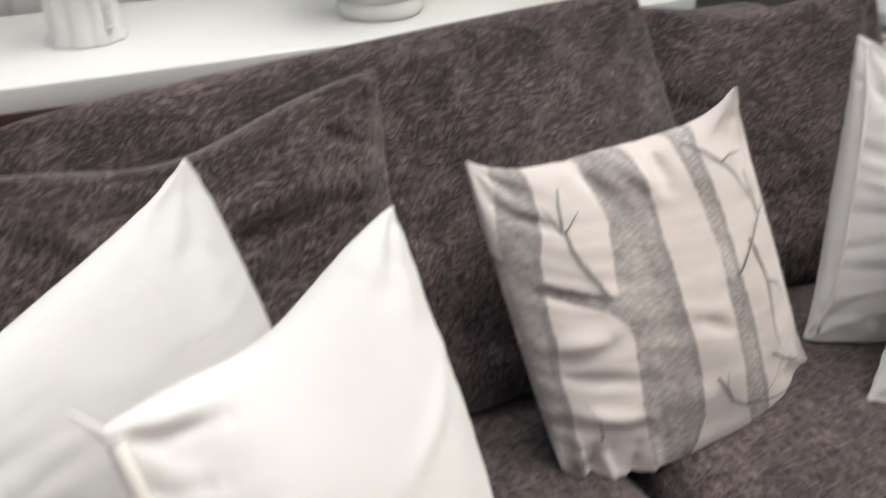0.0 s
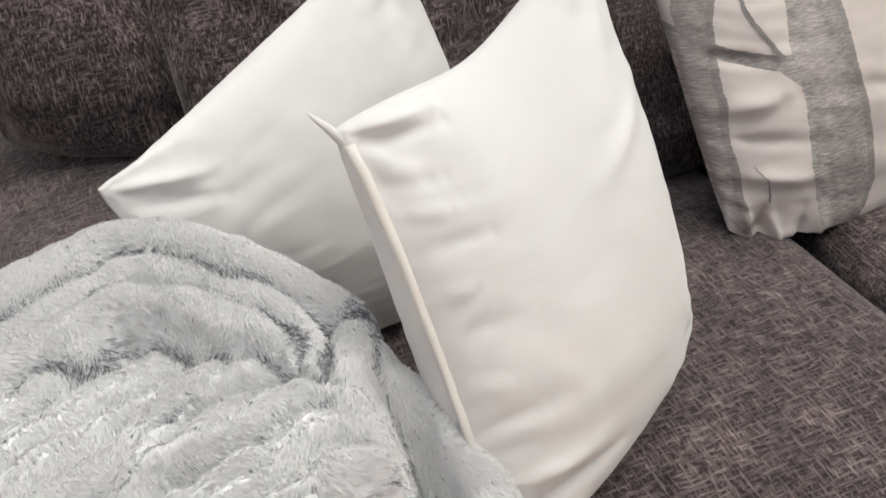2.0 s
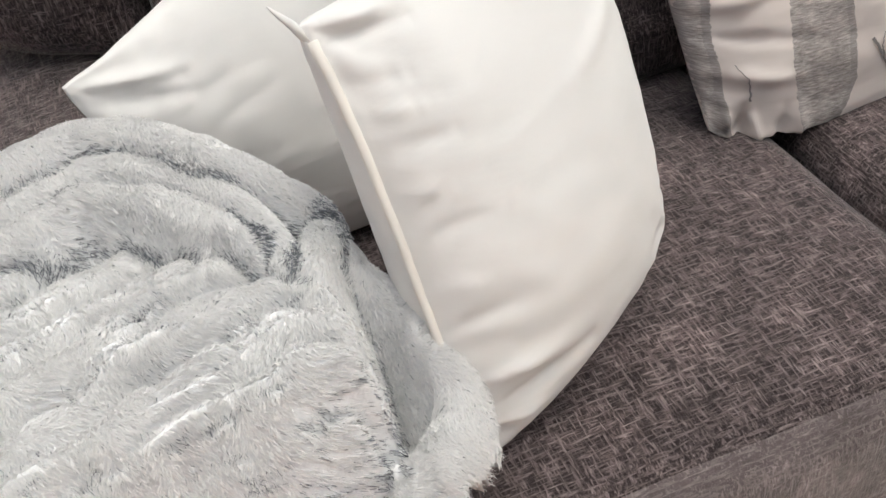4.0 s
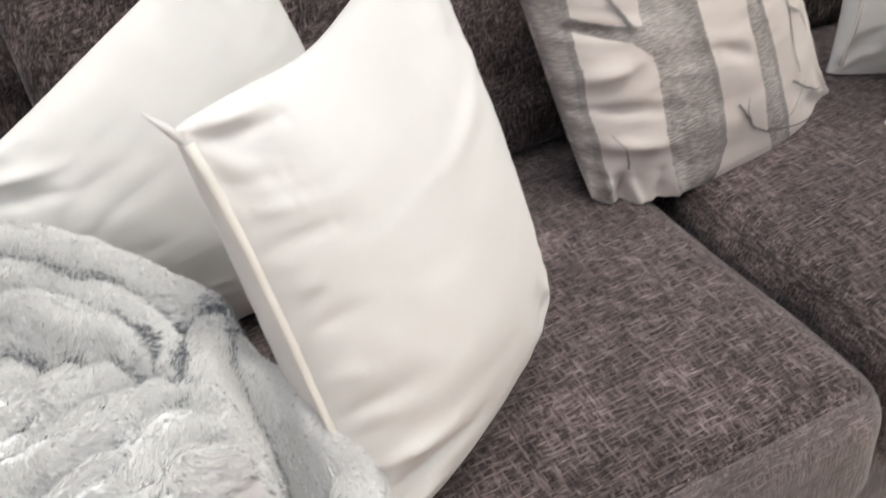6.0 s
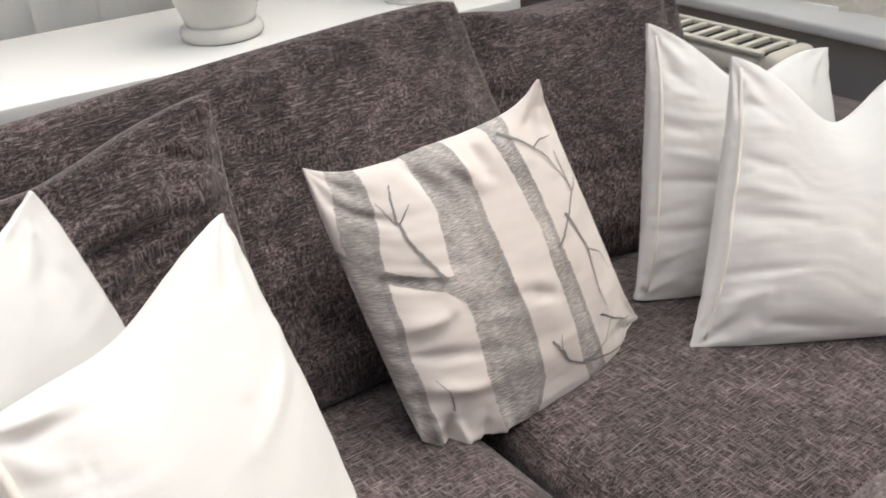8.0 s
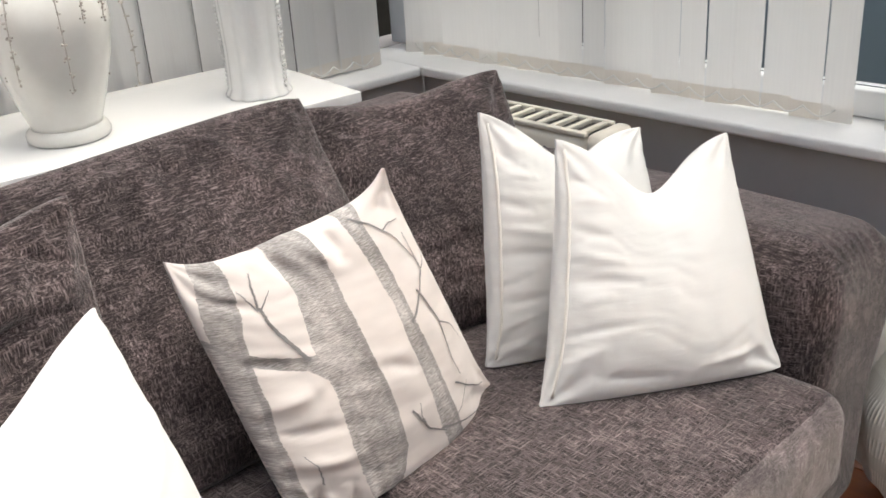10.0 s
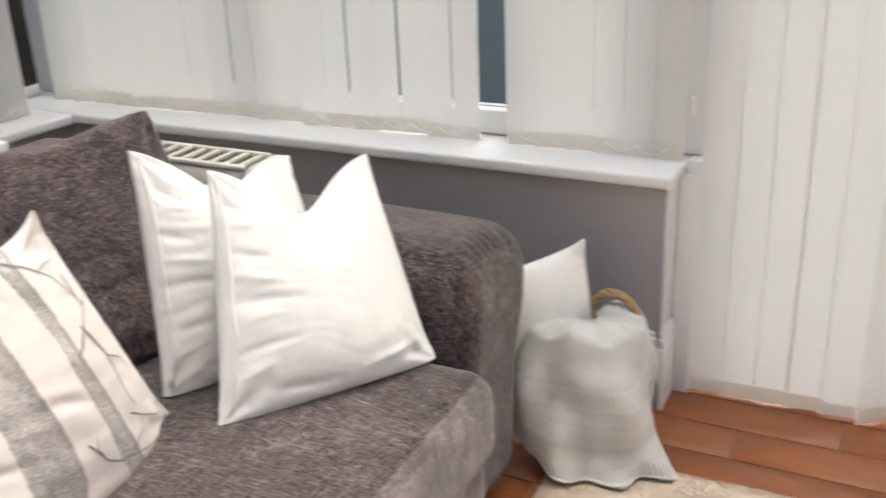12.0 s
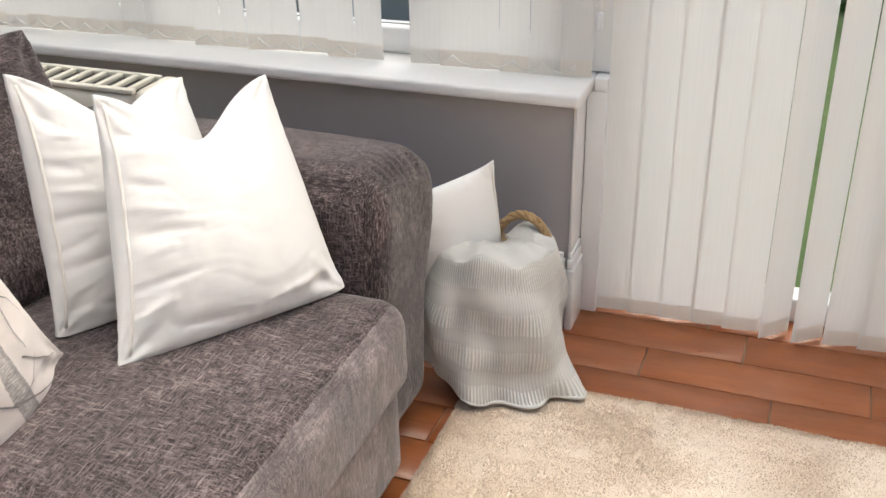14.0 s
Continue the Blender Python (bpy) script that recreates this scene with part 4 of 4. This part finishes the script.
def fur_throw():
    t = thing("throw_blanket", "pale grey faux-fur throw heaped over the sofa arm", "blanket")
    step = 0.0036
    gx, gy = np.meshgrid(np.arange(-0.20, 0.385, step), np.arange(0.50, 1.03, step))
    rough_x = gx + 0.006 * noise_grid(gx, gy, 30.0, 4.0)
    rough_y = gy + 0.006 * noise_grid(gx, gy, 30.0, 6.0)
    mask = inside_edge(rough_x, rough_y)
    gap, _ = near_line(gx, gy, EDGE)
    z, crease = throw_height(gx, gy)
    z = np.maximum(z - 0.045 * np.exp(-gap / 0.010), 0.452)
    rows, cols = gx.shape
    index = -np.ones(gx.shape, dtype=int)
    index[mask] = np.arange(mask.sum())
    top = np.stack([gx[mask], gy[mask], z[mask]], 1)
    faces = []
    for i in range(rows - 1):
        for j in range(cols - 1):
            q = [index[i, j], index[i, j + 1], index[i + 1, j + 1], index[i + 1, j]]
            if min(q) >= 0:
                faces.append(q)
    cloth = part("cloth", from_arrays("cloth", top, faces, FUR_ROOT), None, t, "grey fur backing")
    solid = cloth.modifiers.new("thickness", "SOLIDIFY")
    solid.thickness, solid.offset = 0.008, -1
    # tufts
    rng = np.random.default_rng(11)
    gzx, gzy = np.gradient(z, step, step, edge_order=1)[::-1]
    quads = np.array(faces)
    count = 330000
    pick = quads[rng.integers(0, len(quads), count)]
    w = rng.dirichlet((1, 1, 1, 1), count)
    root = (top[pick] * w[:, :, None]).sum(1)
    ci = np.clip(((root[:, 1] - 0.50) / step).round().astype(int), 0, rows - 1)
    cj = np.clip(((root[:, 0] + 0.20) / step).round().astype(int), 0, cols - 1)
    keep = rng.uniform(0, 1, count) > 0.35 * np.clip(crease[ci, cj], 0, 1)
    root, ci, cj = root[keep], ci[keep], cj[keep]
    count = len(root)
    normal = np.stack([-gzx[ci, cj], -gzy[ci, cj], np.ones(count)], 1)
    normal /= np.linalg.norm(normal, axis=1, keepdims=True)
    sway_a, sway_b = noise_grid(gx, gy, 38.0, 1.0), noise_grid(gx, gy, 14.0, 9.0)
    ang = -1.2 + 2.0 * sway_b[ci, cj] + 0.9 * sway_a[ci, cj] + rng.normal(0, 0.25, count)
    lay = np.stack([np.cos(ang), np.sin(ang), np.zeros(count)], 1)
    lay -= normal * (lay * normal).sum(1, keepdims=True)
    lean = np.clip(0.85 + 0.5 * sway_a[ci, cj], 0.35, 1.3)[:, None]
    way = normal * 0.30 + lay * lean + rng.normal(0, 0.10, (count, 3))
    way /= np.linalg.norm(way, axis=1, keepdims=True)
    length = rng.uniform(0.0045, 0.0078, count)[:, None]
    side = np.cross(way, rng.normal(size=(count, 3)))
    side /= np.linalg.norm(side, axis=1, keepdims=True)
    half = rng.uniform(0.00022, 0.00038, count)[:, None]
    mid = root + way * length * 0.55 + normal * 0.001
    tip = root + (way + np.array([0, 0, -0.25])) * length
    verts = np.stack([root - side * half, root + side * half, mid + side * half * 0.8, tip, mid - side * half * 0.8], 1).reshape(-1, 3)
    verts = verts.reshape(count, 5, 3)
    # grey hairs crowd the creases: root colour plus shade painted into the fur
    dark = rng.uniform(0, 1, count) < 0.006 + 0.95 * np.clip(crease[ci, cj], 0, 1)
    for name, chosen, mat, label in (("fur", ~dark, FUR, "pale grey-white fur tufts"), ("guard_hair", dark, CREASE_SHADE_HAIR, "grey root hairs and painted shade in the creases")):
        some = verts[chosen].reshape(-1, 3)
        n = len(some) // 5
        me = bpy.data.meshes.new(name)
        me.vertices.add(len(some))
        me.vertices.foreach_set("co", some.ravel())
        me.loops.add(n * 5)
        me.loops.foreach_set("vertex_index", np.arange(n * 5))
        me.polygons.add(n)
        me.polygons.foreach_set("loop_start", np.arange(n) * 5)
        me.materials.append(mat)
        me.update(calc_edges=True)
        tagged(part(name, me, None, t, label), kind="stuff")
    return t


fur_throw()


# ---- heater ----
heater = thing("heater", "cream enamel convector heater with a slotted top", "heater")
part("case", soft_box("case", 1.965, 2.09, 1.30, 1.86, 0.06, 0.612, 0.02, CREAM_METAL, 0, 0, 14), None, heater)
part("end_cap", soft_box("end_cap", 1.962, 2.093, 1.245, 1.298, 0.05, 0.626, 0.022, CREAM_METAL, 0, 0, 14), None, heater)
part("top_frame", boxes_bm([(1.968, 1.984, 1.30, 1.86, 0.6125, 0.624), (2.074, 2.088, 1.30, 1.86, 0.6125, 0.624)], 0.003), CREAM_METAL, heater)
for k in range(13):
    y = 1.312 + 0.044 * k
    part("grille_bar", box_bm(1.985, 2.073, y, y + 0.014, 0.6125, 0.623, 0.002), CREAM_METAL, heater)
# dark sheet and strips on the closed case stand for shade in its slots
part("grille_shadow_box", box_bm(1.985, 2.073, 1.302, 1.858, 0.6122, 0.6128), SLOT_SHADE, heater, "dark sheet standing for the shade below the grille")
for k in range(16):
    y = 1.315 + 0.032 * k
    part("vent_slot", box_bm(1.9625, 1.9655, y, y + 0.006, 0.40, 0.575), SLOT_SHADE, heater)
part("knob", lathe_mesh("knob", [(0.016, 0.0), (0.016, 0.012), (0.012, 0.016), (0.001, 0.016)], CREAM_METAL, 24), None, heater).matrix_world = pose(2.03, 1.245, 0.59, 90, 0, 0)
for y in (1.36, 1.80):
    part("foot", box_bm(1.94, 2.115, y, y + 0.03, -0.004, 0.06, 0.004), CREAM_METAL, heater)


# ---- basket with cushion and throw ----
CX, CY = 2.055, 0.478
basket = thing("storage_basket", "woven seagrass basket with rope handles beside the sofa arm", "basket", at=(CX, CY, 0))
part("body", lathe_mesh("body", [(0.11, 0.0), (0.118, 0.02), (0.128, 0.28), (0.130, 0.29), (0.122, 0.29), (0.105, 0.03)], WICKER), None, basket)


def rope(points):
    pts = [Vector(p) for p in points]
    for k in range(3):
        ring = []
        for i, p in enumerate(pts):
            t = (pts[min(i + 1, len(pts) - 1)] - pts[max(i - 1, 0)]).normalized()
            s = t.orthogonal().normalized()
            w = i * 0.75 + k * 2.094
            ring.append(p + (s * math.cos(w) + t.cross(s) * math.sin(w)) * 0.0055)
        part("handle_strand", tube_mesh("handle_strand", ring, 0.0056, ROPE, 7), None, basket, "twisted jute rope handle")


rope([(0.052 + 0.004 * math.sin(a), -0.05 - 0.068 * math.cos(a), 0.272 + 0.108 * math.sin(a)) for a in np.linspace(0, math.pi, 40)])
t, c = scatter("white cotton cushion standing in the basket", [(1.93, 0.655, 0.46), (2.085, 0.49, 0.512), (2.12, 0.46, 0.12), (1.99, 0.62, 0.10)], 0.05, pinch=0.03, seed=9.0, piping=False, ears=0.8)
t["group"] = ""
part("piping", c.seam("piping", PIPING, [(0.985, 0.1 + 0.88 * i / 30) for i in range(31)], 0.003), None, t, "white seam piping")


def knit_throw():
    """A knitted throw laid over the basket's rim, hanging in folds to the rug."""
    rows, cols = 70, 120
    verts, uvs, faces = [], [], []
    for i in range(rows + 1):
        s = i / rows
        for j in range(cols + 1):
            a = j / cols
            th = radians(128 + 200 * a)
            ease = smooth((s - 0.22) / 0.4)
            fold = math.sin(a * 21 + 1.3 * math.sin(3 * a)) * 0.5 + 0.35 * math.sin(a * 47 + 2)
            if s < 0.22:
                w = s / 0.22
                r, z = 0.03 + 0.102 * w, 0.310 + 0.040 * math.sin(math.pi * (0.25 + 0.55 * w)) + 0.007 * fold * w + 0.030 * w * math.exp(-((a - 0.28) / 0.09) ** 2)
            else:
                w = (s - 0.22) / 0.78
                hang = 0.304 - 0.02 * math.sin(a * 9 + 1) * w
                r = 0.132 + 0.030 * math.sin(math.pi * min(w * 2.2, 1) / 2) + 0.012 * w + 0.010 * fold * ease + 0.015 * math.sin(a * 17 + 0.8 - 3.4 * w) * ease
                z = 0.334 - hang * w ** 0.93 + 0.030 * math.exp(-((a - 0.28) / 0.09) ** 2) * max(0.0, 1 - 3 * w)
                corner = math.exp(-((a - 0.47) / 0.06) ** 2) * smooth((w - 0.72) / 0.28)
                corner2 = math.exp(-((a - 0.615) / 0.045) ** 2) * smooth((w - 0.72) / 0.28)
                r += 0.055 * corner + 0.055 * corner2 - 0.03 * w * smooth((a - 0.72) / 0.12)
                z -= 0.02 * (corner + corner2)
                z += 0.022 * smooth((0.45 - a) / 0.3) * w
            z = max(float(z), 0.026 + 0.004 * fold * fold)
            x, y = CX + r * math.cos(th), CY + r * math.sin(th)
            n = 0.009 * noise.noise(Vector((x * 13, y * 13, z * 13)))
            verts.append((min(x + n, 2.272), y + n, z + n * 0.5))
            uvs.append((a, s))
    m = cols + 1
    for i in range(rows):
        for j in range(cols):
            faces.append([i * m + j, (i + 1) * m + j, (i + 1) * m + j + 1, i * m + j + 1])
    t = thing("knitted_throw", "grey ribbed knitted throw hanging over the basket onto the rug", "blanket")
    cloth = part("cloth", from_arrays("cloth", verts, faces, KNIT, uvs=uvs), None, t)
    solid = cloth.modifiers.new("thickness", "SOLIDIFY")
    solid.thickness, solid.offset = 0.005, 0
    hem = [Vector(verts[rows * m + j]) + Vector((0, 0, 0.002)) for j in range(cols + 1)]
    part("hem", tube_mesh("hem", hem, 0.004, KNIT, 6), None, t, "darker stitched hem")


knit_throw()


# ---- rug ----
def shag_rug(x0, x1, y0, y1):
    t = thing("rug", "cream shaggy pile rug in front of the sofa", "rug")
    part("backing", soft_box("backing", x0, x1, y0, y1, 0.0005, 0.016, 0.007, PILE_ROOT, 0.0, 0.001, 30), None, t)
    rng = np.random.default_rng(5)
    count = 400000
    # the pile stands thicker towards the corner beside the basket
    root = np.stack([x0 + (x1 - x0) * np.sqrt(rng.uniform(0, 1, count)), y0 + (y1 - y0) * np.sqrt(rng.uniform(0, 1, count)), np.full(count, 0.014)], 1)
    clump = np.array([(noise.noise(Vector((a * 22, b * 22, 1))), noise.noise(Vector((a * 22, b * 22, 7))), noise.noise(Vector((a * 6, b * 6, 3)))) for a, b in root[:, :2]])
    way = np.stack([clump[:, 0] * 0.55, clump[:, 1] * 0.55, np.full(count, 0.42)], 1) + rng.normal(0, 0.16, (count, 3))
    way /= np.linalg.norm(way, axis=1, keepdims=True)
    length = (rng.uniform(0.004, 0.0068, count) * (1 + 0.35 * clump[:, 2]))[:, None]
    side = np.cross(way, np.array([0.0, 0.0, 1.0]) + rng.normal(0, 0.25, (count, 3)))
    side /= np.linalg.norm(side, axis=1, keepdims=True)
    half = rng.uniform(0.0010, 0.0019, count)[:, None]
    tip = root + way * length
    tip[:, 2] = np.maximum(tip[:, 2], 0.016)
    verts = np.stack([root - side * half, root + side * half, tip], 1).reshape(-1, 3)
    me = bpy.data.meshes.new("shag")
    me.vertices.add(len(verts))
    me.vertices.foreach_set("co", verts.ravel())
    me.loops.add(count * 3)
    me.loops.foreach_set("vertex_index", np.arange(count * 3))
    me.polygons.add(count)
    me.polygons.foreach_set("loop_start", np.arange(count) * 3)
    me.materials.append(PILE)
    me.update(calc_edges=True)
    tagged(part("shag", me, None, t, "cream shaggy pile"), kind="stuff")


shag_rug(0.35, 2.02, -1.3, 0.505)


# ---- sprigs in the urn ----
rng = random.Random(4)
sprigs = thing("dried_sprigs", "silvery drooping dried sprigs standing in the urn", "dried flowers", at=(1.085, 1.985, 0.7305))
for k in range(16):
    w = 2 * math.pi * k / 16 + rng.uniform(-0.2, 0.2)
    reach, drop = rng.uniform(0.07, 0.145), rng.uniform(0.05, 0.22)
    pts = []
    for i in range(18):
        s = i / 17
        r = 0.02 + reach * math.sin(s * 1.75) / 0.98
        z = 0.30 + 0.09 * math.sin(min(s * 2.6, 1.57)) - drop * max(0.0, s - 0.35) ** 1.4 * 2.4
        pts.append(Vector((r * math.cos(w), r * math.sin(w), z)))
    stem = part("sprig", tube_mesh("sprig", pts, [0.0022 - 0.0012 * i / 17 for i in range(18)], SPARKLE, 5), None, sprigs)
    bm = bmesh.new()
    for i in range(6, 18):
        for _ in range(4):
            p = pts[i] + Vector((rng.uniform(-1, 1), rng.uniform(-1, 1), rng.uniform(-1, 1))) * 0.006
            bmesh.ops.create_icosphere(bm, subdivisions=1, radius=rng.uniform(0.0018, 0.0032), matrix=Matrix.Translation(p))
    tagged(part("buds", bm, SPARKLE, stem, "tiny glittering buds"), kind="stuff")

# ---- dark storage box under the console ----
crate = thing("storage_box", "charcoal fabric storage box with a white grid print", "storage box")
part("body", box_bm(-0.45, 0.04, 2.02, 2.26, -0.004, 0.55, 0.008), DARK_CLOTH, crate)
for k in range(9):
    part("printed_line", box_bm(-0.445, 0.035, 2.0165, 2.0195, 0.03 + 0.0615 * k, 0.0335 + 0.0615 * k), GRID_LINE, crate)
for k in range(7):
    part("printed_line", box_bm(-0.40 + 0.073 * k, -0.3965 + 0.073 * k, 2.0160, 2.0190, 0.004, 0.545), GRID_LINE, crate)

# ---- blue-grey outbuilding seen through the gap in the blind ----
shed = thing("outbuilding", "blue-grey rendered garden outbuilding beyond the window", "outbuilding")
part("wall", box_bm(4.6, 6.0, 0.9, 4.2, -0.13, 2.1), SHED, shed)
part("roof", box_bm(4.5, 6.1, 0.8, 4.3, 2.101, 2.2, 0.01), DARK_BOARD, shed)

# ---- small things ----
cord = thing("blind_cord", "white blind pull cord hanging beside the patio door", "blind cord")
part("cord", tube_mesh("cord", [(2.352, 0.318, 2.2 - 0.1 * k) for k in range(14)] + [(2.349, 0.322, 0.80), (2.348, 0.330, 0.765), (2.350, 0.338, 0.80)] + [(2.352, 0.340, 0.9 + 0.1 * k) for k in range(14)], 0.0016, CHAIN, 6), None, cord)
part("weight", soft_box("weight", 2.342, 2.354, 0.324, 0.336, 0.735, 0.775, 0.004, UPVC, 0, 0, 8), None, cord)
bead = thing("bead_chain", "white bead chain hanging from the corner of the sill", "blind chain")
bm = bmesh.new()
for k in range(22):
    bmesh.ops.create_icosphere(bm, subdivisions=1, radius=0.0022, matrix=Matrix.Translation((2.232, 2.098, 0.62 - 0.0058 * k)))
part("beads", bm, CHAIN, bead)

# embossed bands on the scalloped vases, and a raised swag on the urn
for v in [o for o in scene.objects if o.name.startswith("vase") and o.parent is None and "scalloped" in o["label"]]:
    for turn in (-1.05, 0.6, 2.3):
        bm = bmesh.new()
        for k in range(40):
            for side in (-1, 1):
                w = turn + side * 0.07 * math.sin(k * 0.9)
                r = 0.0705 + 0.004 * math.sin(k * 0.075)
                bmesh.ops.create_icosphere(bm, subdivisions=1, radius=0.0042, matrix=Matrix.Translation((r * math.cos(w), r * math.sin(w), 0.02 + 0.0095 * k)))
        for f in bm.faces:
            f.smooth = True
        part("embossed_band", bm, CERAMIC, v, "embossed leaf band")


# ---- floor planks ----
def plank_mesh(width, length):
    bm = box_bm(-width / 2, width / 2, -length / 2, length / 2, -0.010, 0.0, 0.0015, 1)
    me = bpy.data.meshes.new("plank")
    bm.to_mesh(me)
    bm.free()
    me.materials.append(PLANK)
    return me


plank = plank_mesh(0.1235, 0.4965)
rest = []
for r in range(-24, 4):
    x = 2.2 + 0.127 * r
    shift = (0.155, -0.065, 0.03, 0.21, -0.14)[r % 5]
    for k in range(-6, 5):
        y = shift + 0.25 + 0.5 * k
        if x > 2.5 or y > 2.35 or y < -2.8:
            continue
        if x > 1.3 and -1.6 < y < 1.6:
            p = new("plank", plank)
            p.parent = floor
            p.location = (x, y, 0)
        else:
            y0, y1 = max(y - 0.248, -2.69), min(y + 0.248, 2.16)
            rest.append((x - 0.0617, x + 0.0617, y0, y1, -0.010, 0.0))
verts, faces = [], []
for x0, x1, y0, y1, z0, z1 in rest:
    o = len(verts)
    verts += [(x0, y0, z0), (x1, y0, z0), (x1, y1, z0), (x0, y1, z0), (x0, y0, z1), (x1, y0, z1), (x1, y1, z1), (x0, y1, z1)]
    faces += [[o + i for i in f] for f in ((4, 5, 6, 7), (0, 1, 5, 4), (1, 2, 6, 5), (2, 3, 7, 6), (3, 0, 4, 7))]
tagged(part("plank_field", from_arrays("plank_field", verts, faces, PLANK, smooth=False), None, floor), kind="stuff")
